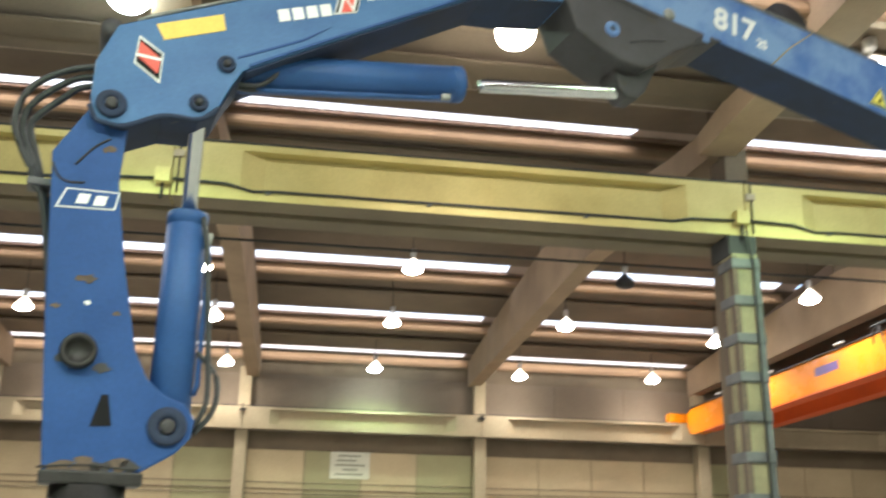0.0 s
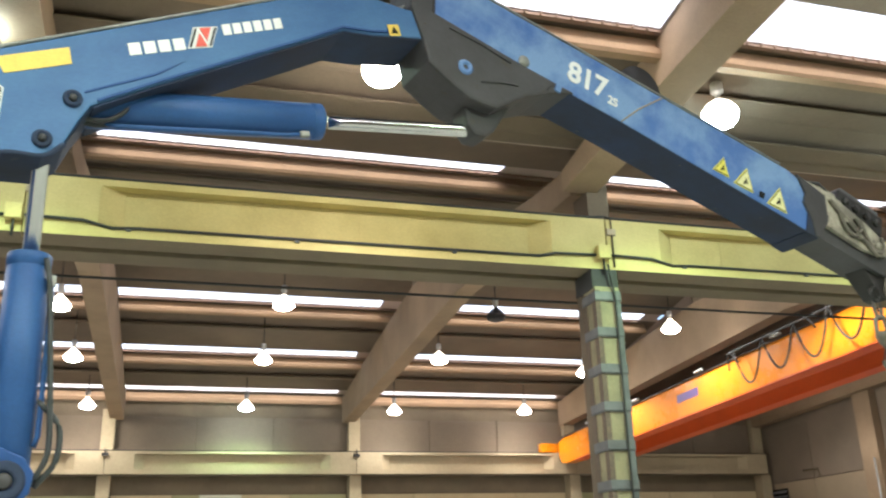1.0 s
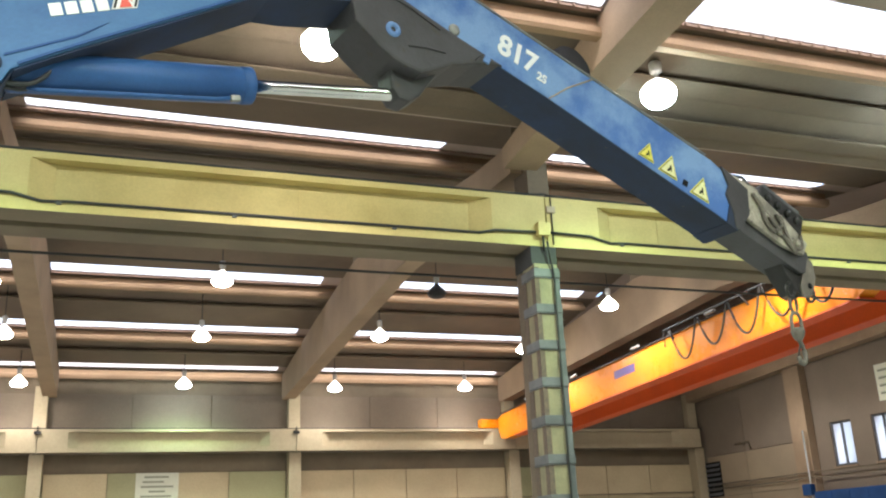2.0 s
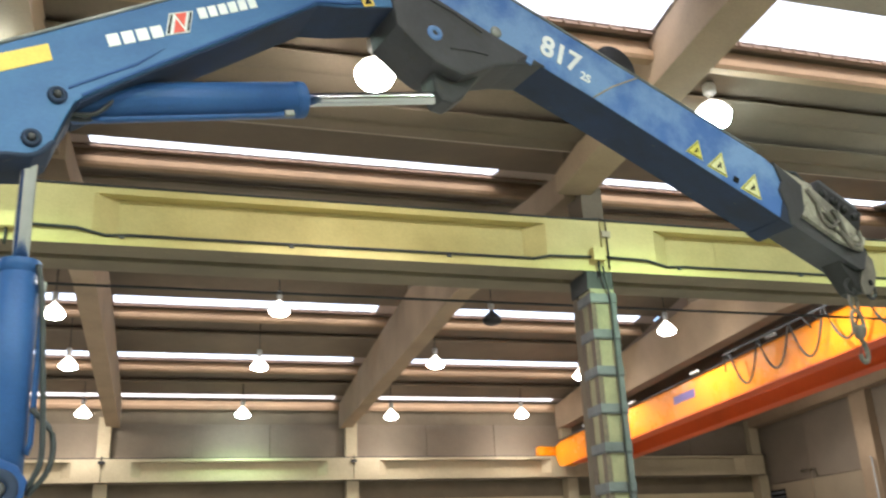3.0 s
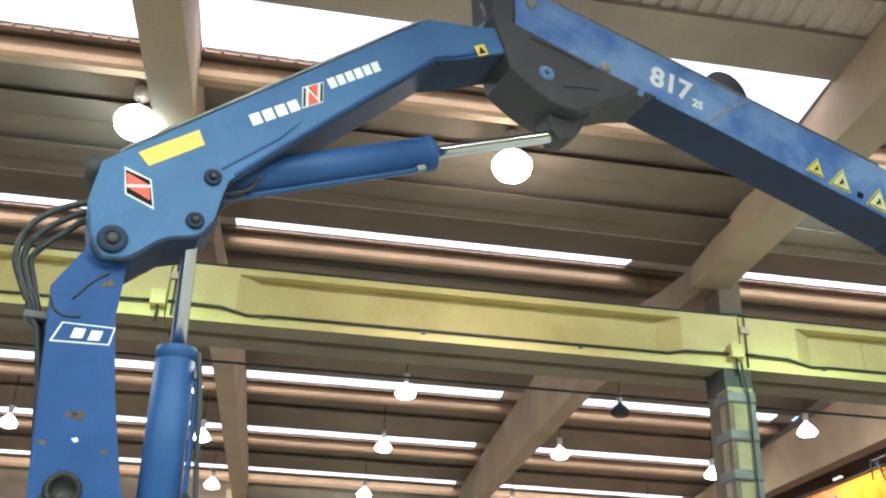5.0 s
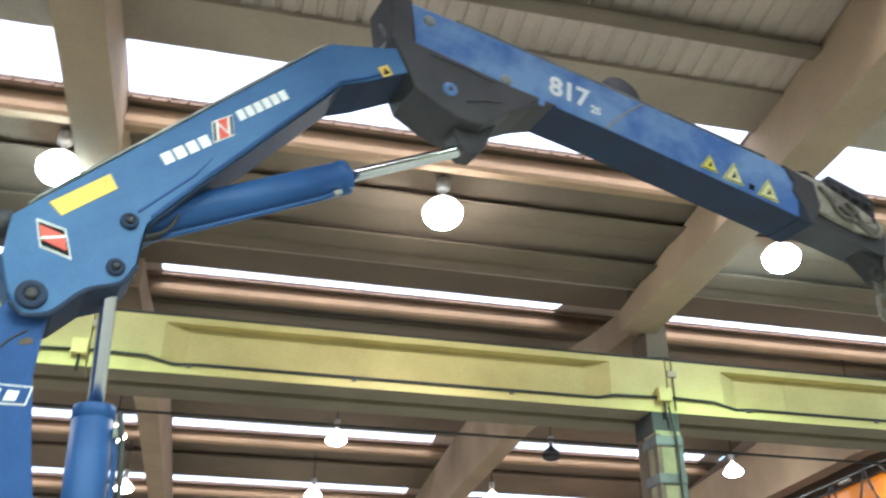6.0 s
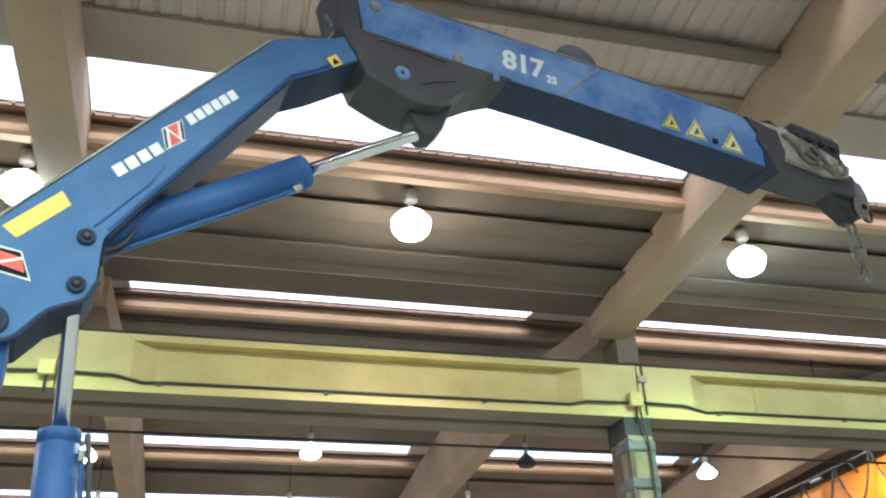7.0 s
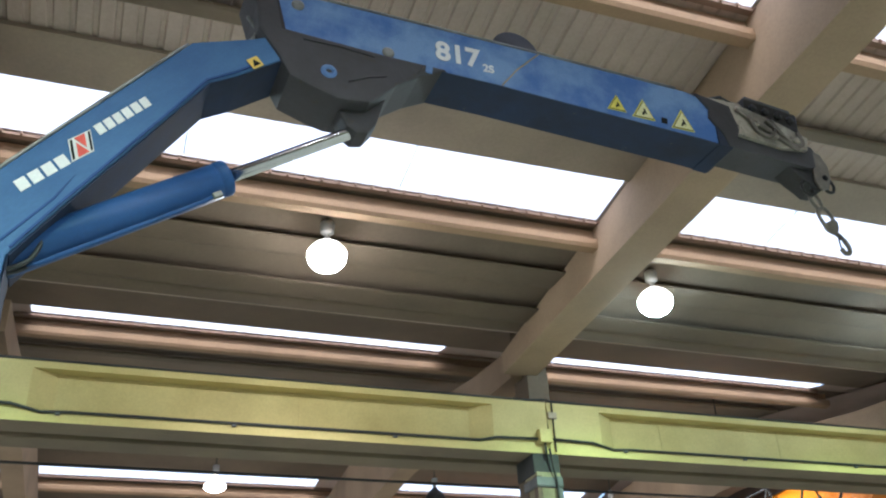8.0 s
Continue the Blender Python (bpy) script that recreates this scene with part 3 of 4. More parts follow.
def build_end_wall():
    """Column, beam, louvre and panels on the east end wall."""
    bm = bmesh.new()
    box(bm, X_RIGHT - 0.3, X_RIGHT, 25.15, 25.95, 0, 7.6, 0.01)
    setting("end_column", bm, CONCRETE, "brown concrete column on the end wall", "column")
    for i, (y0, y1) in enumerate(((25.97, 28.8), (28.83, 31.2), (12.2, 15.0), (15.03, 18.0))):
        for z0, z1 in ((0.02, 1.5), (1.52, 2.9), (2.92, 4.4), (4.42, 6.4)):
            bm = bmesh.new()
            box(bm, X_RIGHT - 0.05, X_RIGHT + 0.001, y0, y1, z0, z1, 0.008)
            setting("end_panel", bm, WALL_UPPER if z0 > 4.4 else END_PANEL, "dull brown concrete panel of the end wall", "wall panel")
    lv = thing("wall_louvre", pose(X_RIGHT - 0.06, 30.42, 2.9), "dark slatted ventilation louvre on the end wall", "louvre")
    bm = bmesh.new()
    box(bm, -0.02, 0.005, 0, 1.0, 0, 1.3)
    part("backing", bm, BLACK_DECAL, lv)
    for i in range(7):
        bm = bmesh.new()
        prism(bm, [(-0.09, 0.05 + i * 0.18), (-0.02, 0.13 + i * 0.18), (-0.02, 0.15 + i * 0.18), (-0.09, 0.07 + i * 0.18)], 0, 1.0)
        part("slat", bm, STEEL_BAND, lv)
    bm = bmesh.new()
    for z in (3.35, 3.18):
        tube(bm, [(X_RIGHT - 0.12, 12.5, z), (X_RIGHT - 0.12, 24.9, z), (X_RIGHT - 0.36, 25.1, z), (X_RIGHT - 0.36, 26.0, z), (X_RIGHT - 0.12, 26.2, z), (X_RIGHT - 0.12, 31.0, z)], 0.022, 6)
    setting("end_wall_pipe", bm, CONCRETE_DARK, "dark service pipes along the end wall", "pipe")
    bm = bmesh.new()
    tube(bm, [(X_RIGHT - 0.42, 25.25, 0.2), (X_RIGHT - 0.42, 25.25, 4.7)], 0.03, 8)
    setting("downpipe", bm, LAMP_SHELL, "pale steel downpipe beside the end column", "pipe")
    bm = bmesh.new()
    box(bm, X_RIGHT - 0.5, X_RIGHT - 0.302, 25.2, 25.6, 2.62, 2.98, 0.02)
    setting("blue_wall_box", bm, BLUE_BRIGHT, "small blue steel box on the end wall", "box")


    bm = bmesh.new()
    tube(bm, [(X_RIGHT - 0.10, 29.3, 4.72), (X_RIGHT - 0.10, 28.5, 4.72), (X_RIGHT - 0.10, 28.45, 4.45)], 0.03, 6)
    setting("wall_stub_pipe", bm, CONCRETE_DARK, "short bent pipe on the end wall", "pipe")
    board = thing("wall_board", pose(X_RIGHT - 0.002, 21.2, 5.2), "pale beige board high on the end wall", "board")
    bm = bmesh.new()
    box(bm, -0.03, 0, 0, 0.92, 0, 1.1, 0.006)
    part("sheet", bm, PAPER, board)
    for i in range(4):
        bm = bmesh.new()
        box(bm, -0.036, -0.031, 0.12, 0.8, 0.18 + 0.23 * i, 0.25 + 0.23 * i)
        part("print_bar", bm, INK, board)
    cab = thing("steel_cabinet", pose(X_RIGHT - 0.55, 21.9, 0), "tall blue steel cabinet against the end wall", "cabinet")
    bm = bmesh.new()
    box(bm, 0, 0.5, 0, 3.1, 0, 2.72, 0.015)
    part("body", bm, BLUE_BRIGHT, cab)
    for i in range(4):
        bm = bmesh.new()
        box(bm, -0.022, -0.002, 0.02 + 0.77 * i, 0.77 + 0.77 * i, 0.08, 2.66, 0.006)
        door = part("door", bm, BLUE_BRIGHT, cab)
        bm = bmesh.new()
        box(bm, -0.05, -0.023, 0.68 + 0.77 * i, 0.71 + 0.77 * i, 1.2, 1.45, 0.006)
        part("handle", bm, STEEL_WORN, door)


# ---- lamps ----
def build_lamp(place, cool, near, drop=0.9, lit=True):
    label = "glowing bell-shaped high-bay lamp hung from a roof purlin" if lit else "dark unlit bell-shaped lamp hung from a roof purlin"
    lamp = thing("high_bay_lamp", place, label, "ceiling lamp", "high-bay lamps of the hall")
    up = pose(0, 0, 0, 0, -90, 0)
    bulb = (LAMP_COOL if cool else LAMP_WARM) if lit else STEEL_DARK
    bm = bmesh.new()
    if near:
        turned(bm, [(0.42, 0.0), (0.42, 0.07), (0.40, 0.085), (0.28, 0.085), (0.26, 0.06), (0.25, 0.032), (0.17, 0.032), (0.15, 0.06)], up, 24)
    else:
        turned(bm, [(0.46, 0.0), (0.46, 0.055), (0.44, 0.07), (0.31, 0.07), (0.29, 0.05), (0.24, 0.05)], up, 20)
    part("housing", bm, LAMP_SHELL, lamp)
    bm = bmesh.new()
    tube(bm, [(0, 0, 0.42), (0, 0, drop)], 0.012, 6)
    part("hanger", bm, CABLE, lamp)
    if near:
        bm = bmesh.new()
        turned(bm, [(0.165, 0.03), (0.15, 0.08), (0.09, 0.17), (0.02, 0.226), (-0.012, 0.238), (-0.014, 0.23)], up, 28)
        part("reflector", bm, LAMP_CONE, lamp, "lit domed reflector")
        bm = bmesh.new()
        turned(bm, [(-0.016, 0.229), (-0.06, 0.232), (-0.13, 0.215), (-0.19, 0.165), (-0.23, 0.09), (-0.24, 0.0)], up, 28)
        part("diffuser", bm, bulb, lamp, "white-hot round diffuser")
        return lamp
    bm = bmesh.new()
    turned(bm, [(0.23, 0.045), (0.19, 0.085), (0.14, 0.14), (0.08, 0.19), (0.03, 0.222), (0.0, 0.235), (-0.012, 0.235), (0.0, 0.222), (0.05, 0.20)], up, 24)
    part("reflector", bm, LAMP_CONE if lit else STEEL_DARK, lamp, "lit bell-shaped reflector" if lit else "dark bell-shaped reflector")
    bm = bmesh.new()
    turned(bm, [(-0.006, 0.226), (-0.04, 0.225), (-0.08, 0.195), (-0.11, 0.13), (-0.13, 0.0)], up, 24)
    part("diffuser", bm, bulb, lamp, "white-hot diffuser" if lit else "dark diffuser")
    return lamp


def build_lamps():
    spots = [(2.15, 9.32, 7.2, 0), (6.73, 9.42, 7.2, 1), (-2.2, 9.35, 7.2, 1), (-7.0, 9.35, 7.2, 0), (11.4, 9.35, 7.2, 1)]
    spots += [(2.32, 20.4, 7.44, 0), (-2.42, 20.4, 7.2, 0), (12.16, 20.4, 7.31, 0), (-7.2, 20.4, 7.3, 0)]
    spots += [(12.0, 15.4, 7.25, 0)]
    # two unseen lamps added behind the bridge crane to brighten the end wall
    spots += [(19.0, 20.4, 7.2, 0), (19.0, 25.4, 7.2, 0)]
    spots += [(2.36, 25.4, 7.28, 0), (7.15, 24.5, 7.24, 0), (-2.55, 25.4, 7.2, 0), (-7.5, 25.4, 7.2, 0), (12.0, 25.4, 7.2, 0)]
    spots += [(2.31, 30.3, 6.82, 1), (7.21, 30.3, 6.78, 0), (11.9, 30.3, 6.87, 0), (-2.5, 30.3, 6.8, 0), (-7.3, 30.3, 6.8, 0)]
    # rear row, unseen: added in the hall's spacing to brighten the loader crane
    spots += [(2.15, -2.3, 7.3, 0), (-7.0, -2.3, 7.3, 0), (11.4, -2.3, 7.3, 0), (-2.2, -2.3, 7.3, 1), (6.73, -2.3, 7.3, 1)]
    build_lamp(pose(7.43, 20.4, 7.40), 0, False, roof_z(20.4) - 7.37, False)
    for x, y, z, cool in spots:
        build_lamp(pose(x, y, z), cool, y < 15, drop=max(0.45, roof_z(y) - z + 0.03))
        data = bpy.data.lights.new("lamp_light", "SPOT")
        data.spot_size, data.spot_blend = radians(172 if y < 0 else 150), 0.4
        share = 0.95 if y < 0 else 0.5 if y < 15 else 0.32 if 11.8 < x < 13 and y < 28 else 0.27 if y < 28 else 0.22 if cool else 0.12
        data.energy, data.shadow_soft_size = LAMP_WATTS * share, 0.16
        data.color = (0.62, 1.0, 0.46) if cool else (1.0, 0.92, 0.81)
        light = new("lamp_light", data)
        light.matrix_world = pose(x, y, z - 0.30)


# ---- the orange travelling crane in the far nave ----
def build_bridge_crane():
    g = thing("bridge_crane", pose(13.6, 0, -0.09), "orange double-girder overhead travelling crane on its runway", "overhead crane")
    for k, (x, m) in enumerate(((0.0, ORANGE), (1.5, RED_ORANGE))):
        bm = bmesh.new()
        prism_x(bm, [(12.5, 6.0), (13.4, 5.62), (30.5, 5.60), (30.85, 5.66), (31.04, 5.95), (31.04, 6.38), (30.6, 6.5), (12.5, 6.5)], x - 0.19, x + 0.19)
        gd = part("girder", bm, m, g, "orange box girder" if k == 0 else "red-orange box girder")
        bm = bmesh.new()
        box(bm, x - 0.21, x + 0.21, 13.3, 29.7, 5.585, 5.618)
        part("bottom_flange", bm, RED_ORANGE, gd)
        bm = bmesh.new()
        box(bm, x - 0.25, x + 0.25, 12.6, 30.7, 6.502, 6.53)
        box(bm, x - 0.03, x + 0.03, 12.6, 30.7, 6.531, 6.60)
        part("trolley_rail", bm, STEEL_DARK, gd)
    for y in (12.55, 31.45):
        bm = bmesh.new()
        box(bm, -0.75, 2.2, y - 0.16, y + 0.16, 5.66 if y > 20 else 6.5, 5.98 if y > 20 else 6.8, 0.02)
        part("end_carriage", bm, ORANGE, g, "orange end carriage")
        for x in (-0.5, 1.95):
            bm = bmesh.new()
            turned(bm, [(-0.06, 0.0), (-0.06, 0.16), (0.06, 0.16), (0.06, 0.0)], pose(x, y, (5.75 if y > 20 else 6.62), 0, 0, 90))
            part("wheel", bm, STEEL_DARK, g)
    bm = bmesh.new()
    box(bm, -0.197, -0.191, 21.5, 22.6, 6.02, 6.24)
    part("name_plate", bm, PURPLE, g, "violet plate")
    bm = bmesh.new()
    tube(bm, [(-0.42, 12.7, 6.62), (-0.42, 19.6, 6.62), (-0.42, 19.6, 6.2)], 0.022, 6)
    for y in (13.5, 16.5, 19.5):
        tube(bm, [(-0.42, y, 6.62), (-0.2, y, 6.4)], 0.018, 6)
    part("cable_track", bm, STEEL_BAND, g)
    for i in range(5):
        bm = bmesh.new()
        a = 13.4 + i * 1.2
        tube(bm, sag((-0.42, a, 6.6), (-0.42, a + 1.15, 6.6), 0.88 - 0.06 * (i % 2), 14), 0.026, 6)
        part("festoon_loop", bm, CABLE, g, "sagging black cable loop")
    for y in (17.8, 21.2, 24.8, 28.2):
        bm = bmesh.new()
        box(bm, -0.34, -0.26, y - 0.18, y + 0.18, 6.56, 6.62, 0.01)
        part("walkway_lamp", bm, LAMP_SHELL, g)
    bm = bmesh.new()
    box(bm, 0.1, 1.4, 14.0, 15.3, 6.62, 7.05, 0.04)
    turned(bm, [(-0.55, 0.0), (-0.55, 0.22), (0.55, 0.22), (0.55, 0.0)], pose(0.75, 14.6, 7.1))
    part("hoist_trolley", bm, WARNING_YELLOW, g, "yellow hoist trolley")
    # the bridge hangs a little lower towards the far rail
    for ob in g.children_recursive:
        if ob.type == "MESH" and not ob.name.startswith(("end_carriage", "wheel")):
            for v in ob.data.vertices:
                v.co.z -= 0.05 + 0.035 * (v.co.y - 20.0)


# ---- conduits and boxes on the painted girder ----
def build_girder_fittings():
    for x0, x1 in zip(FRAMES, FRAMES[1:]):
        for x in (x0 + 2.05, x0 + 4.3):
            bm = bmesh.new()
            box(bm, x - 0.012, x + 0.012, 11.884, 11.892, 5.88, 6.39)
            setting("form_joint", bm, GIRDER_PAINT, "thin formwork seam on the girder web", "seam")
    for x in FRAMES[1:-1]:
        b = thing("junction_box", pose(x - 0.10, Y_NEAR, 5.94), "pale yellow electrical junction box on the runway girder", "junction box", "boxes on the girder")
        bm = bmesh.new()
        box(bm, -0.10, 0.10, -0.12, -0.001, -0.10, 0.10, 0.012)
        part("box", bm, GIRDER_PAINT, b)
        bm = bmesh.new()
        tube(bm, [(0.0, -0.05, -0.10), (0.0, -0.06, -0.32)], 0.02, 6)
        part("cable_tail", bm, CABLE, b)
        s = thing("girder_clamp", pose(x + 0.08, Y_NEAR, 6.28), "small tan clamp bolted over the girder joint", "clamp", "clamps on the girder")
        bm = bmesh.new()
        box(bm, -0.08, 0.06, -0.05, -0.001, -0.05, 0.05, 0.008)
        part("plate", bm, RAIL_PAINT, s)
        bm = bmesh.new()
        tube(bm, [(0.0, -0.03, 0.22), (0.0, -0.03, -0.55)], 0.012, 6)
        part("joint_cable", bm, CABLE, s)
    for x0, x1 in zip(FRAMES, FRAMES[1:]):
        bm = bmesh.new()
        tube(bm, [(x0 + 0.02, 11.67, 5.915), (x0 + 0.7, 11.67, 5.90), (x0 + 1.05, 11.69, 5.82), (x0 + 1.35, 11.685, 5.835), (x1 - 1.6, 11.685, 5.84), (x1 - 1.1, 11.69, 5.84), (x1 - 0.85, 11.67, 5.89), (x1 - 0.05, 11.67, 5.91)], 0.022, 8)
        tagged(part("girder_cable", bm, CABLE), "black cable clipped along the girder web", "cable", "cables on the girder")
        bm = bmesh.new()
        tube(bm, smooth([(x0 + 0.01, 11.71, 6.535), (x0 + 0.3, 11.70, 6.51), (x0 + 2.6, 11.70, 6.505), (x0 + 5.2, 11.705, 6.51), (x1 - 0.5, 11.70, 6.508), (x1 - 0.01, 11.71, 6.535)]), 0.017, 6)
        tagged(part("top_cable", bm, CABLE), "thin black cable along the girder's top edge", "cable", "cables on the girder")
        for x in (x0 + 1.25, x0 + 3.4, x0 + 5.6):
            bm = bmesh.new()
            box(bm, x - 0.03, x + 0.03, 11.655, 11.698, 5.79, 5.815, 0.004)
            tagged(part("cable_clip", bm, STEEL_BAND), "small grey clip under the girder cable", "clip", "clips on the girder")
    bm = bmesh.new()
    tube(bm, [(X_LEFT + 0.1, 13.2, 5.62), (X_RIGHT - 0.1, 13.2, 5.62)], 0.02, 6)
    tagged(part("power_line", bm, CABLE), "dark conductor rail below the rear girder", "conductor rail")


# ---- the blue loader crane ----
BOOM_W = 0.37
MID = 0.185
LIFT_FOOT = (0.459, -1.565)      # lift cylinder's pin on the column
LIFT_HEAD = (0.470, -0.010)      # its pin on the boom
JIB_FOOT = (0.669, 0.178)        # jib cylinder's pin on the boom
JIB_HEAD = (0.478, -0.537)       # its pin on the jib


def disc(bm, x, z, r, y0, y1, steps=24):
    turned(bm, [(y0, 0.0), (y0, r), (y1, r), (y1, 0.0)], pose(x, 0, z, 0, 0, 90), steps)


def pin_parts(parent, x, z, r, y=-0.001):
    bm = bmesh.new()
    turned(bm, [(-0.014, r * 0.5), (-0.022, r * 0.62), (-0.022, r * 0.95), (-0.012, r * 1.08), (0.03, r * 1.08)], pose(x, y, z, 0, 0, 90), 28)
    pin = part("pin", bm, BLUE_GRIME_SHADE, parent, "dark greasy pin collar")
    bm = bmesh.new()
    turned(bm, [(-0.036, 0.0), (-0.036, r * 0.30), (-0.028, r * 0.42), (0.01, r * 0.46)], pose(x, y, z, 0, 0, 90), 20)
    part("pin_end", bm, BLUE_DIRTY, pin, "greasy steel pin end")


def decal(name, outline, parent, material, y=-0.004, label=""):
    bm = bmesh.new()
    prism(bm, outline, y, y + 0.0035)
    return part(name, bm, material, parent, label)


def letter_bars(parent, start, along, n, wide, high):
    """Plain white bars in place of lettering."""
    for i in range(n):
        x, z = start[0] + along[0] * i, start[1] + along[1] * i
        decal("letter_bar", [(x, z), (x + wide, z + wide * along[1] / along[0]), (x + wide + high * 0.06, z + high + wide * along[1] / along[0]), (x + high * 0.06, z + high)], parent, WHITE_DECAL)


def chain_link(bm, at, half_wide, half_high, r, turned_on=False):
    """A closed oval link of round bar, in the xz plane or across it."""
    pts = []
    for k in range(21):
        a = 2 * math.pi * k / 20
        u, w = half_wide * math.cos(a), half_high * math.sin(a)
        pts.append((at[0] + (0 if turned_on else u), at[1] + (u if turned_on else 0), at[2] + w))
    tube(bm, pts, r, 8)


def build_loader_crane():
    crane = thing("loader_crane", pose(PIN[0], PIN[1], 0, 0, 0, ARM[0][3]), "blue knuckle-boom loader crane with worn paint and oily joints", "loader crane")
    zp = PIN[2]
    bm = bmesh.new()
    out = [(-0.24, -0.277), (-0.10, -0.02), (-0.05, 0.06), (0.03, 0.07), (0.085, 0.02), (0.096, -0.098), (0.088, -0.394), (0.158, -0.783), (0.261, -1.228), (0.331, -1.36), (0.40, -1.42), (0.52, -1.47), (0.57, -1.54), (0.56, -1.63), (0.50, -1.70), (0.321, -1.811), (-0.081, -1.805), (-0.15, -1.2)]
    prism(bm, [(x, z + zp) for x, z in out], 0.045, 0.325, 0.012)
    column = part("column", bm, BLUE_COLUMN, crane, "blue welded steel column with scraped paint")
    pin_parts(column, LIFT_FOOT[0] - 0.014, LIFT_FOOT[1] - 0.016 + zp, 0.085, 0.04)
    bm = bmesh.new()
    turned(bm, [(-0.02, 0.0), (-0.02, 0.055), (-0.05, 0.06), (-0.05, 0.078), (-0.035, 0.084), (0.05, 0.084)], pose(0.008, 0.04, zp - 1.259, 0, 0, 90))
    part("pipe_stub", bm, STEEL_DARK, column, "dark round pipe stub")
    decal("slot", [(0.10, zp - 1.599), (0.194, zp - 1.593), (0.165, zp - 1.45), (0.135, zp - 1.45)], column, BLACK_DECAL, 0.04)
    lg = [(-0.19, zp - 0.565), (0.085, zp - 0.545), (0.10, zp - 0.45), (-0.15, zp - 0.46)]
    decal("logo_outline", lg, column, WHITE_DECAL, 0.041)
    decal("logo_field", [(-0.178, zp - 0.557), (0.078, zp - 0.538), (0.092, zp - 0.457), (-0.144, zp - 0.466)], column, BLUE_COLUMN, 0.0385)
    for x in (-0.10, -0.02):
        decal("logo_bar", [(x, zp - 0.535), (x + 0.055, zp - 0.53), (x + 0.065, zp - 0.48), (x + 0.012, zp - 0.483)], column, WHITE_DECAL, 0.036)
    # weathered foot and slewing base
    bm = bmesh.new()
    box(bm, -0.09, 0.36, 0.03, 0.34, zp - 1.86, zp - 1.80, 0.01)
    part("foot_plate", bm, STEEL_DARK, crane)
    bm = bmesh.new()
    turned(bm, [(zp - 1.86, 0.0), (zp - 1.86, 0.17), (0.62, 0.17), (0.60, 0.24), (0.42, 0.24), (0.40, 0.33), (0.03, 0.33), (0.03, 0.5), (0.0, 0.5), (0.0, 0.0)], pose(0.13, MID, 0, 0, -90, 0), 32)
    part("slewing_base", bm, STEEL_DARK, crane, "dark greasy slewing base")
    # hoses behind the column head
    for i in range(3):
        bm = bmesh.new()
        d, e = 0.035 * i, 0.04 * i
        tube(bm, smooth([(0.12, 0.14 + d, zp + 0.30 - e), (-0.14, 0.15 + d, zp + 0.25 - e), (-0.31 + d, 0.17 + d, zp + 0.17 - e), (-0.41 + d, 0.18 + d, zp + 0.06 - e), (-0.44 + d, 0.19 + d, zp - 0.09), (-0.40 + d, 0.20 + d, zp - 0.21), (-0.33 + d * 0.6, 0.20 + d, zp - 0.34), (-0.30 + d * 0.4, 0.20 + d, zp - 0.42), (-0.26 + d * 0.4, 0.20 + d, zp - 0.48), (-0.20 + d * 0.3, 0.20 + d, zp - 0.75), (-0.13, 0.22 + d * 0.5, zp - 1.2)]), 0.018, 10)
        part("hydraulic_hose", bm, RUBBER, crane, "black looping hydraulic hose")
    bm = bmesh.new()
    box(bm, -0.34, -0.21, 0.17, 0.31, zp - 0.42, zp - 0.38, 0.01)
    part("hose_clamp", bm, STEEL_BAND, crane, "grey hose clamp")
    for k, pts in enumerate(([(-0.23, -0.337), (-0.20, -0.40), (-0.149, -0.428), (-0.072, -0.422)], [(-0.126, -0.335), (-0.051, -0.231), (0.02, -0.17)], [(-0.10, -1.79), (0.1, -1.775), (0.33, -1.79)])):
        bm = bmesh.new()
        tube(bm, smooth([(x, 0.044, z + zp) for x, z in pts]), 0.006, 6)
        part("weld_seam", bm, STEEL_DARK, column)
    random.seed(5)
    for x, z, r, m in ((0.03, -0.225, 0.022, RUST), (0.004, -0.235, 0.018, RUST), (0.009, -0.90, 0.034, RUST), (-0.02, -0.905, 0.024, RUST), (0.02, -1.02, 0.018, WHITE_DECAL), (-0.12, -1.05, 0.02, RUST), (0.16, -1.06, 0.018, RUST), (0.10, -1.78, 0.06, RUST), (0.24, -1.765, 0.05, RUST), (0.0, -1.785, 0.05, RUST), (0.18, -1.785, 0.05, BLUE_DIRTY), (0.30, -1.775, 0.04, BLUE_DIRTY), (-0.06, -1.30, 0.03, BLUE_DIRTY), (0.12, -1.33, 0.035, BLUE_DIRTY)):
        out = []
        for k in range(11):
            a, q = 2 * math.pi * k / 11, r * random.uniform(0.45, 1.1)
            out.append((x + q * 1.3 * math.cos(a), z + zp + q * 0.8 * math.sin(a)))
        decal("paint_chip", out, column, m, 0.0415)
    bm = bmesh.new()
    tube(bm, smooth([(0.52, 0.09, zp - 0.50), (0.55, 0.08, zp - 0.66), (0.585, 0.07, zp - 1.0), (0.61, 0.07, zp - 1.25), (0.62, 0.08, zp - 1.45), (0.57, 0.10, zp - 1.58)]), 0.014, 8)
    tube(bm, smooth([(0.56, 0.12, zp - 1.2), (0.66, 0.10, zp - 1.32), (0.66, 0.10, zp - 1.48), (0.58, 0.12, zp - 1.60)]), 0.014, 8)
    part("hydraulic_hose", bm, RUBBER, crane, "thin black hose along the lift cylinder")

    # boom
    bm = bmesh.new()
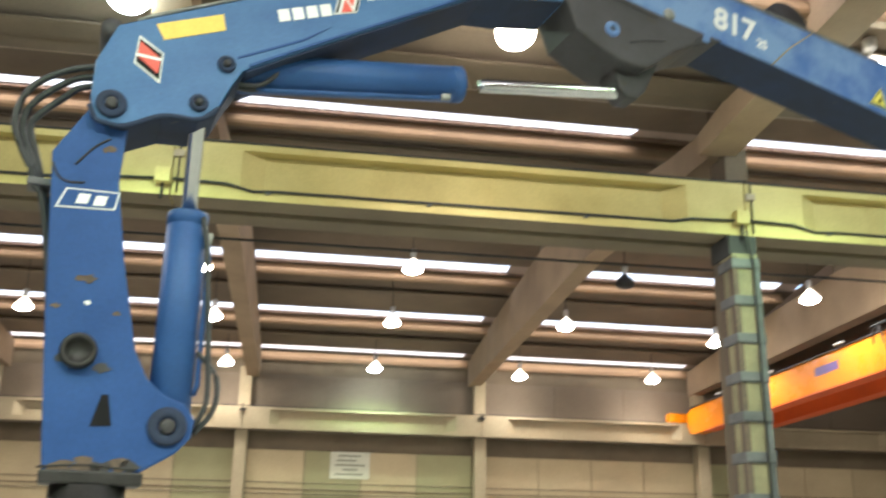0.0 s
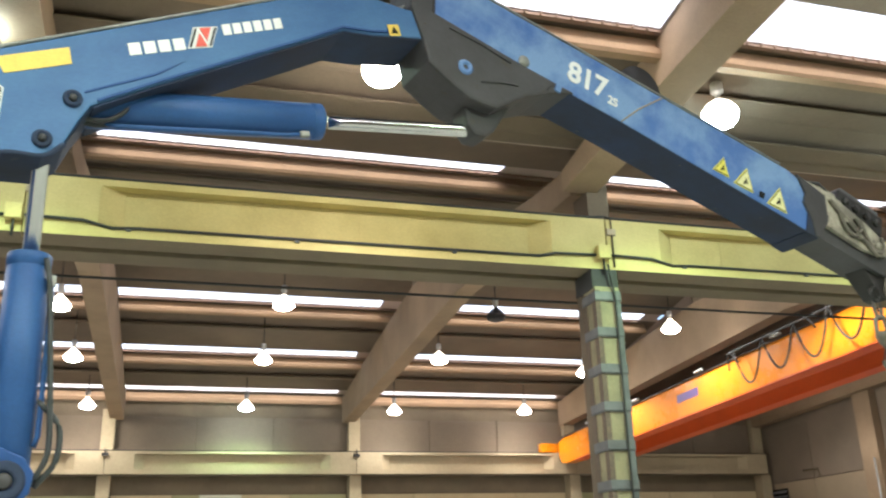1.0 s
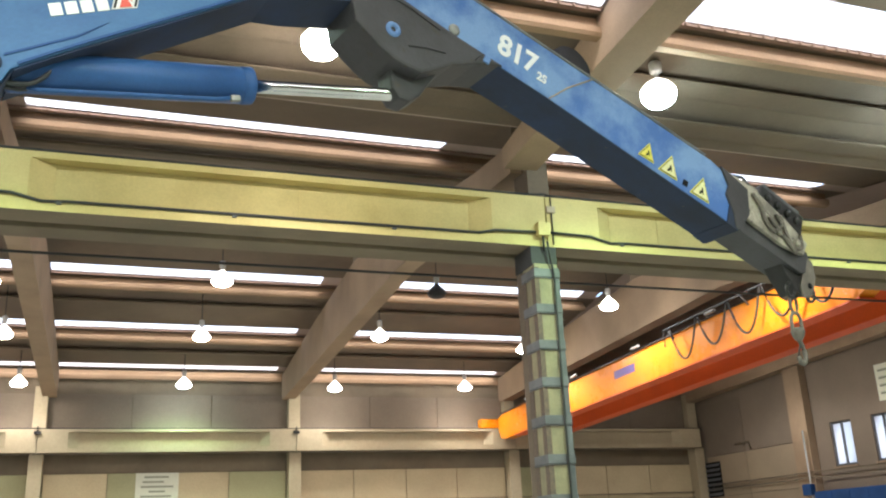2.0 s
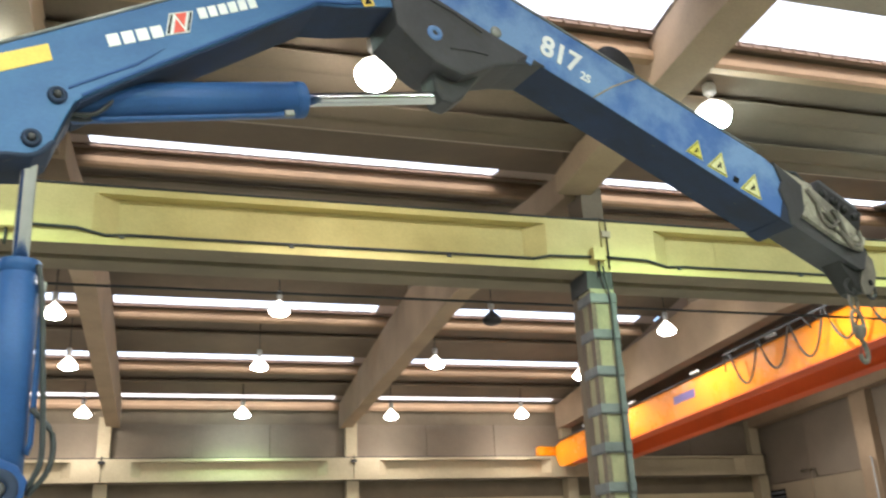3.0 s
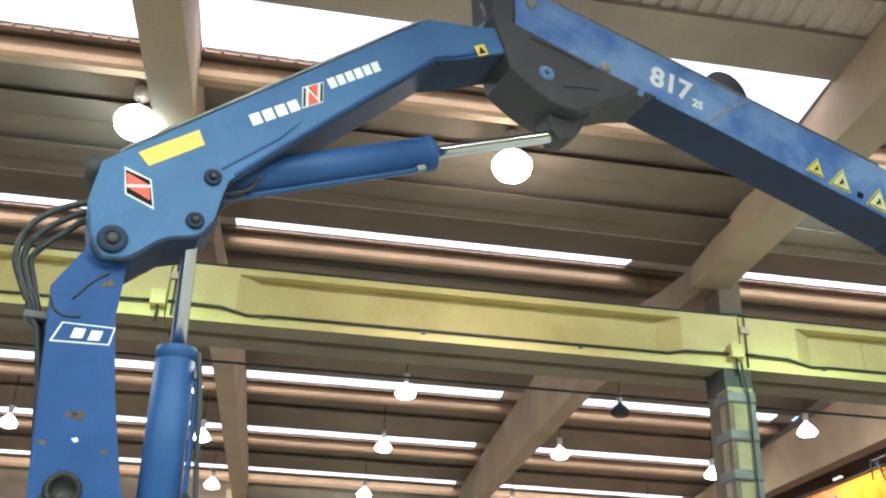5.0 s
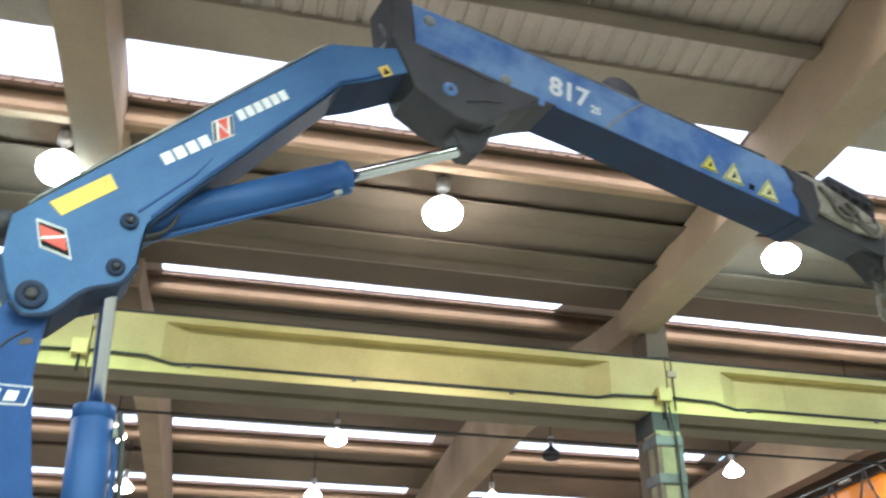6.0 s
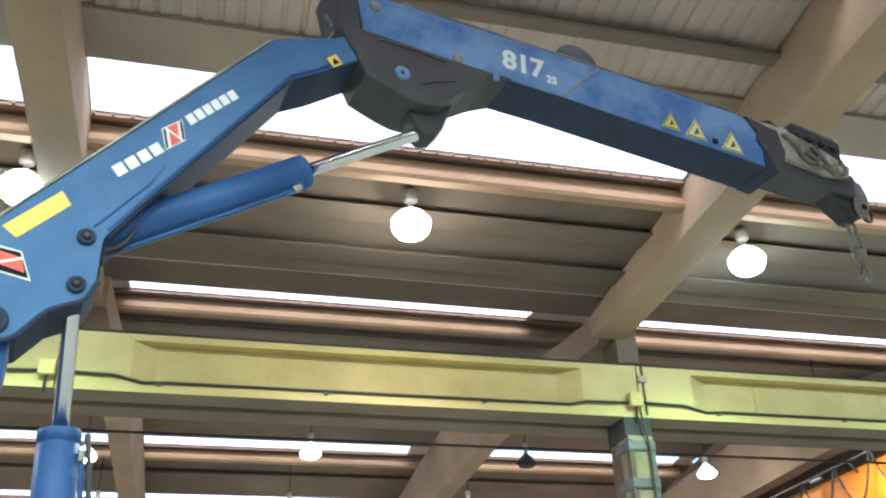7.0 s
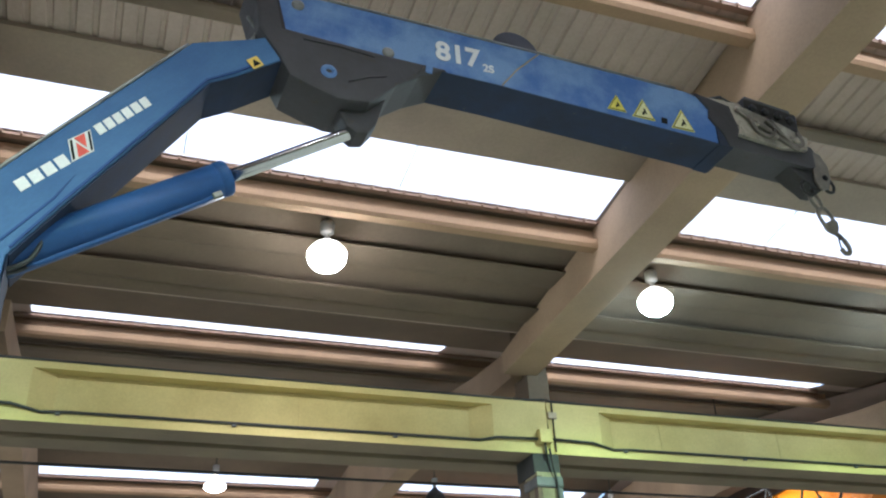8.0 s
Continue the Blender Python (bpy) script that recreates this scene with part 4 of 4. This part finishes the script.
    out = [(-0.095, -0.03), (-0.085, -0.065), (-0.045, -0.092), (0.04, -0.122), (0.234, -0.096), (0.407, -0.143), (0.52, -0.10), (0.628, 0.018), (0.707, 0.093), (1.083, 0.174), (2.067, 0.366), (2.339, 0.421), (2.533, 0.374), (2.80, 0.335), (2.90, 0.32), (2.92, 0.52), (2.83, 0.55), (2.463, 0.715), (0.268, 0.45), (0.135, 0.433), (-0.02, 0.25), (-0.085, 0.07)]
    prism(bm, out, 0.0, BOOM_W, 0.012)
    prism(bm, [(2.86, 0.33), (3.10, 0.27), (3.24, 0.30), (3.27, 0.42), (3.2, 0.50), (2.86, 0.53)], 0.06, 0.31, 0.01)
    boom = part("boom", bm, BLUE, crane, "blue welded box boom")
    pin_parts(boom, 0, 0, 0.07)
    bm = bmesh.new()
    tube(bm, smooth([(x, -0.010, z) for x, z in ((-0.105, 0.01), (-0.092, -0.07), (-0.045, -0.100), (0.04, -0.128), (0.234, -0.102), (0.407, -0.148), (0.525, -0.104))]), 0.014, 8)
    part("foot_lip", bm, BLUE_GRIME_SHADE, boom)
    # plate added under the boom: its colour holds underside shade as well as grime
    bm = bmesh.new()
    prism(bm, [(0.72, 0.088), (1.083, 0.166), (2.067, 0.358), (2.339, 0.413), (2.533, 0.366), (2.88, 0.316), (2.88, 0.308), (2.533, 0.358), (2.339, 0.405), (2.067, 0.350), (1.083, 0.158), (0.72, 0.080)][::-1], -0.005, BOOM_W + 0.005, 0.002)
    part("bottom_plate", bm, BLUE_GRIME_SHADE, boom, "blue bottom plate darkened for shade, with grease and brown dirt")
    # added plate, coloured dark for the shade under the boom foot
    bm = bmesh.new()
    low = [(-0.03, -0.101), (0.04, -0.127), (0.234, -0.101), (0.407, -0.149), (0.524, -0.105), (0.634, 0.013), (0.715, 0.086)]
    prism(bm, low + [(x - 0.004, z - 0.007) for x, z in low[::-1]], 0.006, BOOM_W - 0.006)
    part("foot_plate", bm, BLUE_GRIME_SHADE, boom, "added dark plate for the shade below the boom foot")
    for y in (0.02, 0.06):
        bm = bmesh.new()
        tube(bm, [(0.24, y, 0.455), (0.32, y, 0.474), (1.40, y, 0.604), (2.36, y, 0.720), (2.44, y, 0.722)], 0.012, 8)
        part("top_pipe", bm, STEEL_WORN, boom, "thin scraped pipe along the boom's top")
    pin_parts(boom, 0.43, -0.056, 0.045)
    pin_parts(boom, 0.631, 0.143, 0.045)
    bm = bmesh.new()
    for k in range(2):
        tube(bm, smooth([(0.60 + 0.03 * k, 0.09 + 0.06 * k, 0.10), (0.74, 0.09 + 0.06 * k, 0.05), (0.82, 0.09 + 0.06 * k, 0.045), (0.90, 0.09 + 0.06 * k, 0.08), (0.96, 0.09 + 0.05 * k, 0.13)]), 0.014, 8)
    part("slack_hose", bm, RUBBER, boom, "slack black hose below the boom")
    bm = bmesh.new()
    disc(bm, 0.11, 0.45, 0.055, 0.06, 0.30)
    part("lifting_eye", bm, BLUE_DIRTY, boom)
    bm = bmesh.new()
    prism(bm, [(0.75, 0.125), (1.08, 0.197), (2.05, 0.385), (2.34, 0.447), (2.54, 0.402), (2.70, 0.385), (2.70, 0.372), (2.54, 0.388), (2.34, 0.433), (2.05, 0.371), (1.08, 0.183), (0.75, 0.111)], -0.012, -0.001)
    part("weld_strip", bm, BLUE_COLUMN, boom)
    bm = bmesh.new()
    prism(bm, [(0.70, 0.18), (1.10, 0.245), (1.28, 0.30), (1.10, 0.232), (0.70, 0.168)], -0.006, -0.001)
    part("seam", bm, BLUE_COLUMN, boom)
    decal("yellow_label", [(0.341, 0.321), (0.678, 0.341), (0.689, 0.437), (0.324, 0.415)], boom, YELLOW_DECAL, label="faded yellow warning label")
    decal("logo_plate", [(0.16, 0.213), (0.26, 0.079), (0.32, 0.242), (0.224, 0.361)], boom, WHITE_DECAL)
    decal("logo_black", [(0.17, 0.215), (0.26, 0.097), (0.31, 0.239), (0.222, 0.342)], boom, BLACK_DECAL, -0.008)
    def on_logo(u, v):
        return (0.224 + 0.096 * u - 0.064 * v, 0.361 - 0.119 * u - 0.150 * v)

    decal("logo_red", [on_logo(0.08, 0.72), on_logo(0.92, 0.80), on_logo(0.92, 0.26), on_logo(0.08, 0.20)], boom, RED_DECAL, -0.012)
    decal("logo_stripe", [on_logo(0.06, 0.66), on_logo(0.06, 0.74), on_logo(0.94, 0.34), on_logo(0.94, 0.26)], boom, WHITE_DECAL, -0.016)
    letter_bars(boom, (0.99, 0.362), (0.084, 0.0025), 4, 0.066, 0.072)
    decal("mark_plate", [(1.318, 0.375), (1.462, 0.373), (1.533, 0.5), (1.388, 0.505)], boom, WHITE_DECAL)

    def on_mark(u, v):
        return (1.318 + 0.144 * u + 0.071 * v, 0.375 - 0.002 * u + 0.127 * v)

    for u in (0.05, 0.86):
        decal("mark_black", [on_mark(u, 0.06), on_mark(u + 0.10, 0.06), on_mark(u + 0.10, 0.94), on_mark(u, 0.94)], boom, BLACK_DECAL, -0.008)
    decal("mark_red", [on_mark(0.30, 0.05), on_mark(0.80, 0.05), on_mark(0.30, 0.72)], boom, RED_DECAL, -0.009)
    decal("mark_red", [on_mark(0.24, 0.95), on_mark(0.72, 0.30), on_mark(0.72, 0.95)], boom, RED_DECAL, -0.009)
    letter_bars(boom, (1.555, 0.442), (0.066, 0.0035), 6, 0.052, 0.068)
    decal("small_warning", [(2.655, 0.35), (2.735, 0.345), (2.742, 0.425), (2.66, 0.43)], boom, YELLOW_DECAL, -0.016, label="small worn warning sticker")
    decal("warning_mark", [(2.668, 0.365), (2.722, 0.361), (2.700, 0.412)], boom, BLACK_DECAL, -0.020)
    bm = bmesh.new()
    tube(bm, smooth([(2.60, 0.10, 0.655), (2.74, 0.10, 0.615), (2.88, 0.10, 0.60), (2.98, 0.11, 0.65), (3.02, 0.12, 0.78)]), 0.013, 8)
    part("hose_loop", bm, STEEL_WORN, boom, "pale scraped hose over the knuckle")

    # jib: box, dark knuckle housing, extension, end gear
    bm = bmesh.new()
    out = [(-0.22, 0.345), (0.192, 0.391), (1.79, 0.535), (3.128, 0.645), (3.48, 0.60), (3.50, 0.20), (3.231, 0.193), (1.461, 0.099), (0.638, 0.029), (-0.125, -0.011)]
    prism(bm, out[::-1], 0.0, 0.35, 0.014)
    jib = part("jib", bm, BLUE_FADED, crane, "blue box jib with scuffed paint")
    # plate added under the jib, with the underside's shade in its colour
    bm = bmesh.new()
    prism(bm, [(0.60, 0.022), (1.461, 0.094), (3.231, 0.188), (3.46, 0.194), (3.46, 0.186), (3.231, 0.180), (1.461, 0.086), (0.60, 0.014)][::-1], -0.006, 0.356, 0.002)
    part("bottom_plate", bm, BLUE_GRIME_SHADE, jib, "blue bottom plate darkened for shade, with grease and brown dirt")
    bm = bmesh.new()
    prism(bm, [(-0.40, 0.36), (-0.22, 0.347), (-0.125, 0.0), (0.638, 0.035), (1.06, 0.072), (0.86, -0.06), (0.70, -0.20), (0.60, -0.33), (0.52, -0.42), (0.40, -0.45), (0.30, -0.46), (0.18, -0.44), (-0.03, -0.38), (-0.12, -0.24), (-0.28, -0.05), (-0.32, 0.15)], -0.024, 0.374, 0.022)
    prism(bm, [(0.66, -0.26), (0.61, -0.50), (0.56, -0.585), (0.48, -0.61), (0.41, -0.57), (0.35, -0.47), (0.28, -0.30)], 0.09, 0.28, 0.025)
    part("knuckle_housing", bm, BLUE_DIRTY, jib, "dark greasy knuckle housing")
    bm = bmesh.new()
    prism(bm, [(-0.40, 0.37), (-0.22, 0.352), (-0.10, -0.02), (-0.16, -0.02), (-0.30, 0.12)], -0.02, 0.37)
    part("end_plate", bm, STEEL_DARK, jib)
    bm = bmesh.new()
    turned(bm, [(-0.02, 0.018), (-0.04, 0.026), (-0.038, 0.045), (-0.02, 0.06), (0.02, 0.062)], pose(0.22, 0.0, -0.262, 0, 0, 90))
    part("pivot_ring", bm, BLUE_FADED, jib, "pale blue pivot ring")
    bm = bmesh.new()
    box(bm, 0.895, 0.945, -0.034, -0.02, -0.012, 0.048, 0.004)
    part("lock_plate", bm, BLUE_FADED, jib, "small pale blue lock plate")
    for x0, z0, x1, z1 in ((0.02, -0.05, 0.52, -0.02), (0.36, -0.30, 0.62, -0.16), (0.84, -0.05, 0.88, 0.03)):
        bm = bmesh.new()
        tube(bm, [(x0, -0.026, z0), ((x0 + x1) / 2, -0.03, (z0 + z1) / 2 + 0.012), (x1, -0.026, z1)], 0.006, 6)
        part("weld_seam", bm, BLUE_DIRTY, jib)
    for x, z in ((-0.05, 0.26), (0.62, 0.08)):
        bm = bmesh.new()
        turned(bm, [(-0.02, 0.0), (-0.018, 0.03), (-0.008, 0.045), (0.01, 0.045)], pose(x, 0, z, 0, 0, 90), 16)
        part("grease_bolt", bm, STEEL_WORN, jib)
    me = text_mesh("817", 0.235, 0.002, WHITE_DECAL, "number_lettering")
    tx = new("number_lettering", me)
    tx.parent, tx.matrix_basis = jib, pose(0.975, -0.004, 0.168, 90, 0, 0) @ pose(0, 0, 0, 0, 0, 6.5)
    me = text_mesh("2S", 0.095, 0.002, WHITE_DECAL, "small_lettering")
    tx = new("small_lettering", me)
    tx.parent, tx.matrix_basis = jib, pose(1.345, -0.004, 0.185, 90, 0, 0) @ pose(0, 0, 0, 0, 0, 6.5)
    for i, (x, z, s) in enumerate(((2.47, 0.20, 0.085), (2.71, 0.20, 0.105), (3.07, 0.21, 0.11))):
        for k, (name, m, label) in enumerate((("warning_sign", WARNING_YELLOW, "yellow triangular warning sign"), ("warning_edge", BLACK_DECAL, ""), ("warning_field", PALE_YELLOW if i else WARNING_YELLOW, ""))):
            f = (1.0, 0.86, 0.78)[k]
            cz = z + s * 0.62
            decal(name, [(x - s * f, cz - s * 0.62 * f), (x + s * f, cz + s * (-0.62 + 0.2) * f), (x, cz + s * 1.33 * f)], jib, m, -0.004 - 0.003 * k, label)
        decal("warning_mark", [(x - s * 0.20, z + s * 0.36), (x - s * 0.02, z + s * 0.40), (x + s * 0.05, z + s * 0.62), (x + s * 0.24, z + s * 0.50), (x + s * 0.10, z + s * 0.95), (x - s * 0.04, z + s * 0.98), (x + s * 0.02, z + s * 0.72), (x - s * 0.12, z + s * 0.66)], jib, BLACK_DECAL, -0.014)
    decal("dark_sticker", [(2.87, 0.225), (2.925, 0.23), (2.93, 0.285), (2.875, 0.28)], jib, BLACK_DECAL, -0.004)
    bm = bmesh.new()
    tube(bm, [(1.50, -0.004, 0.105), (1.62, -0.006, 0.30), (1.80, -0.004, 0.525)], 0.006, 6)
    part("yellow_strap", bm, RAIL_PAINT, jib, "dull yellowed strap")
    bm = bmesh.new()
    tube(bm, [(0.15, 0.012, 0.405), (1.0, 0.012, 0.482), (1.79, 0.012, 0.553), (3.05, 0.012, 0.658)], 0.011, 6)
    part("edge_pipe", bm, STEEL_WORN, jib, "thin scraped pipe along the top edge")
    bm = bmesh.new()
    disc(bm, 1.66, 0.58, 0.20, 0.10, 0.26, 28)
    part("hose_reel", bm, STEEL_DARK, jib, "dark hose guide")
    bm = bmesh.new()
    tube(bm, [(0.2, 0.10, 0.41), (0.9, 0.08, 0.49), (1.5, 0.09, 0.54), (2.2, 0.10, 0.60), (3.1, 0.10, 0.675), (3.6, 0.12, 0.70)], 0.014, 6)
    tube(bm, [(0.2, 0.16, 0.41), (0.9, 0.14, 0.50), (1.5, 0.15, 0.55), (2.2, 0.16, 0.61), (3.1, 0.15, 0.68), (3.6, 0.16, 0.71)], 0.014, 6)
    part("top_hose", bm, RUBBER, jib)
    # extension out of the jib's mouth
    bm = bmesh.new()
    prism(bm, [(3.45, 0.235), (4.36, 0.275), (4.42, 0.31), (4.42, 0.48), (4.28, 0.52), (3.45, 0.57)], 0.035, 0.315, 0.008)
    ext = part("extension", bm, BLUE_DIRTY, jib, "dark greasy telescopic extension")
    bm = bmesh.new()
    prism(bm, [(3.22, 0.645), (3.34, 0.52), (3.33, 0.43), (3.45, 0.30), (3.50, 0.19), (3.56, 0.20), (3.62, 0.40), (3.55, 0.62)], -0.02, 0.37, 0.008)
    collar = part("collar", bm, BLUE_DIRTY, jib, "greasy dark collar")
    bm = bmesh.new()
    prism(bm, [(3.40, 0.178), (3.53, 0.180), (3.53, 0.61), (3.38, 0.625)], -0.012, 0.362, 0.006)
    part("mouth_frame", bm, BLUE_GRIME_SHADE, collar, "grimy blue mouth frame")
    bm = bmesh.new()
    prism(bm, [(3.25, 0.64), (3.60, 0.36), (4.05, 0.36), (4.32, 0.42), (4.34, 0.55), (4.05, 0.62), (3.6, 0.68)], -0.012, 0.03, 0.006)
    random.seed(8)
    for k in range(4):
        x, z = random.uniform(3.45, 4.2), random.uniform(0.42, 0.62)
        disc(bm, x, z, random.uniform(0.018, 0.04), -0.045, -0.01, 10)
    part("side_guard", bm, GUARD_STEEL, ext, "scraped bare steel guard")
    bm = bmesh.new()
    box(bm, 3.76, 4.32, 0.04, 0.30, 0.64, 0.84, 0.02)
    valve = part("valve_box", bm, STEEL_DARK, ext, "black valve box")
    bm = bmesh.new()
    box(bm, 3.80, 4.28, 0.06, 0.29, 0.842, 0.885, 0.012)
    part("cap", bm, STEEL_BAND, valve, "grey scraped cap")
    for k in range(4):
        bm = bmesh.new()
        disc(bm, 3.84 + 0.13 * k, 0.74, 0.035, 0.015, 0.045, 12)
        part("plug", bm, STEEL_DARK, valve)
    bm = bmesh.new()
    prism(bm, [(3.46, 0.63), (3.52, 0.72), (3.70, 0.735), (3.76, 0.66), (3.72, 0.62)], 0.02, 0.14, 0.012)
    part("hose_bracket", bm, GUARD_STEEL, ext, "scraped tan bracket")
    bm = bmesh.new()
    for k in range(5):
        tube(bm, [(3.3 + 0.08 * k, 0.05 + 0.05 * k, 0.64), (3.5 + 0.1 * k, 0.02 + 0.05 * k, 0.73), (3.75 + 0.1 * k, 0.04 + 0.04 * k, 0.68 + 0.01 * k), (4.15, 0.05 + 0.05 * k, 0.58)], 0.014, 6)
    part("tangled_hose", bm, RUBBER, ext)
    bm = bmesh.new()
    prism(bm, [(4.16, 0.27), (4.20, 0.50), (4.34, 0.57), (4.46, 0.56), (4.55, 0.44), (4.57, 0.30), (4.55, 0.19), (4.49, 0.125), (4.41, 0.115), (4.34, 0.16), (4.26, 0.20)], 0.08, 0.27, 0.012)
    lug = part("end_lug", bm, STEEL_DARK, ext, "dark steel hook lug")
    bm = bmesh.new()
    prism(bm, [(4.42, 0.50), (4.52, 0.48), (4.58, 0.37), (4.58, 0.25), (4.55, 0.14), (4.47, 0.10), (4.41, 0.18)], 0.06, 0.078, 0.004)
    part("cheek_plate", bm, HOOK_STEEL, lug, "scraped grey cheek plate")
    bm = bmesh.new()
    disc(bm, 4.52, 0.24, 0.026, 0.052, 0.062, 16)
    part("pin_hole", bm, BLACK_DECAL, lug)
    for x, z in ((4.34, 0.11), (4.585, 0.20)):
        bm = bmesh.new()
        chain_link(bm, (x, 0.10, z), 0.055, 0.065, 0.014)
        part("ring", bm, STEEL_DARK, ext)
    for pts in ([(3.72, 0.56), (3.80, 0.44), (3.92, 0.42), (3.98, 0.52), (3.90, 0.58)], [(3.95, 0.60), (4.05, 0.48), (4.16, 0.40), (4.26, 0.45), (4.22, 0.56)], [(3.60, 0.60), (3.78, 0.52), (4.0, 0.44), (4.2, 0.36)]):
        bm = bmesh.new()
        tube(bm, smooth([(x, -0.03, z) for x, z in pts]), 0.018, 8)
        part("guard_hose", bm, HOOK_STEEL, ext)

    # cylinders
    def barrel(name, length, r):
        bm = bmesh.new()
        turned(bm, [(-0.06, 0.0), (-0.06, r * 0.7), (0.05, r * 0.75), (0.07, r), (length - 0.075, r), (length - 0.072, r * 0.97), (length - 0.066, r * 0.97), (length - 0.063, r * 1.015), (length - 0.004, r * 1.015), (length, r * 0.99), (length, r * 0.55), (length - 0.006, r * 0.50), (length - 0.006, 0.0)], steps=36)
        b = part(name, bm, BLUE_BRIGHT, crane, "bright blue hydraulic cylinder barrel")
        bm = bmesh.new()
        tube(bm, [(0.15, -r * 0.5, -r * 0.98), (0.2, -r * 0.55, -r * 1.12), (length - 0.25, -r * 0.55, -r * 1.12), (length - 0.12, -r * 0.5, -r * 0.98)], 0.014, 8)
        part("oil_pipe", bm, BLUE_BRIGHT, b)
        bm = bmesh.new()
        box(bm, length - 0.17, length - 0.11, -r * 0.75, -r * 0.45, -r * 1.22, -r * 0.9, 0.008)
        part("port_fitting", bm, STEEL_WORN, b)
        return b

    def rod(name, length, r):
        bm = bmesh.new()
        turned(bm, [(-length, 0.0), (-length, r), (-0.04, r), (-0.03, r * 1.5), (0.05, r * 1.5), (0.06, 0.0)], steps=28)
        return part(name, bm, CHROME, crane, "polished chrome piston rod")

    moving = dict(crane=crane, boom=boom, jib=jib)
    moving["lift_barrel"] = barrel("lift_barrel", 1.10, 0.104)
    moving["lift_rod"] = rod("lift_rod", 1.0, 0.042)
    moving["jib_barrel"] = barrel("jib_barrel", JIB_BARREL, 0.112)
    moving["jib_rod"] = rod("jib_rod", 1.05, 0.042)
    # hook hanging from the lug
    bm = bmesh.new()
    chain_link(bm, (0, 0, -0.045), 0.045, 0.085, 0.015)
    hook = part("hook", bm, HOOK_STEEL, crane, "scraped steel shackle with a short hook")
    bm = bmesh.new()
    tube(bm, smooth([(-0.03, 0, -0.13), (-0.06, 0, -0.17), (-0.066, 0, -0.24), (-0.05, 0, -0.30), (0.05, 0, -0.30), (0.066, 0, -0.24), (0.06, 0, -0.17), (0.03, 0, -0.13), (-0.03, 0, -0.13)]), 0.016, 8)
    part("shackle", bm, HOOK_STEEL, hook)
    bm = bmesh.new()
    turned(bm, [(-0.26, 0.0), (-0.26, 0.05), (-0.29, 0.06), (-0.33, 0.05), (-0.365, 0.03), (-0.38, 0.0)], pose(0, 0, 0, 0, -90, 0), 16)
    part("swivel", bm, HOOK_STEEL, hook)
    bm = bmesh.new()
    tube(bm, smooth([(0, 0, -0.365), (0.02, 0, -0.40), (0.045, 0, -0.45), (0.048, 0, -0.52), (0.015, 0, -0.565), (-0.03, 0, -0.55), (-0.042, 0, -0.505)]), 0.020, 8)
    part("hook_bow", bm, HOOK_STEEL, hook)
    bm = bmesh.new()
    tube(bm, [(0.015, 0, -0.39), (-0.02, 0, -0.45), (-0.04, 0, -0.505)], 0.007, 6)
    part("safety_latch", bm, STEEL_DARK, hook)
    moving["hook"] = hook
    return moving


JIB_BARREL = 1.43


def arm_at(t):
    """Boom angle, jib angle and heading at t, eased between the rows by a cubic through their slopes."""
    ts = [r[0] for r in ARM]
    i = max(0, min(len(ts) - 2, sum(1 for q in ts if q <= t) - 1))

    def slope(k, c):
        a, b = max(0, k - 1), min(len(ts) - 1, k + 1)
        return (ARM[b][c] - ARM[a][c]) / (ts[b] - ts[a])

    h = ts[i + 1] - ts[i]
    u = (t - ts[i]) / h
    out = []
    for c in (1, 2, 3):
        p0, p1, m0, m1 = ARM[i][c], ARM[i + 1][c], slope(i, c) * h, slope(i + 1, c) * h
        out.append((2 * u ** 3 - 3 * u ** 2 + 1) * p0 + (u ** 3 - 2 * u ** 2 + u) * m0 + (3 * u ** 2 - 2 * u ** 3) * p1 + (u ** 3 - u ** 2) * m1)
    return out


def turn2(p, degrees):
    c, s = math.cos(radians(degrees)), math.sin(radians(degrees))
    return Vector((p[0] * c - p[1] * s, p[0] * s + p[1] * c))


def hook_swing(t):
    """The hook lags behind as the crane slews at the end."""
    u = max(0.0, min(1.0, (t - 7.0) / 1.2))
    return 24.0 * u * u * (3 - 2 * u)


def motions():
    rows = {k: [] for k in MOVING}
    for i in range(33):
        t = i * 0.25
        a, b, head = arm_at(t)
        pin = Vector((0, PIN[2]))
        knuckle = pin + turn2(KNUCKLE, a)
        rows["crane"].append((t, pose(PIN[0], PIN[1], 0, 0, 0, head)))
        rows["boom"].append((t, pose(pin.x, 0, pin.y, 0, -a, 0)))
        rows["jib"].append((t, pose(knuckle.x, 0, knuckle.y, 0, -b, 0)))
        for name, foot, top in (("lift", pin + Vector(LIFT_FOOT), pin + turn2(LIFT_HEAD, a)), ("jib", pin + turn2(JIB_FOOT, a), knuckle + turn2(JIB_HEAD, b))):
            d = top - foot
            g = -math.degrees(math.atan2(d.y, d.x))
            rows[name + "_barrel"].append((t, pose(foot.x, MID, foot.y, 0, g, 0)))
            rows[name + "_rod"].append((t, pose(top.x, MID, top.y, 0, g, 0)))
        tip = knuckle + turn2((4.46, 0.11), b)
        rows["hook"].append((t, pose(tip.x, 0.175, tip.y, 0, -hook_swing(t), 0)))
    for k, ob in MOVING.items():
        walk(ob, rows[k])


build_floor()
build_walls()
build_windows()
build_roof()
build_purlins()
build_roof_beams()
build_runways()
build_columns()
build_far_wall_panels()
build_end_wall()
build_gable_infill()
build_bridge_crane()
build_lamps()
build_girder_fittings()
build_notice()
MOVING = build_loader_crane()
motions()
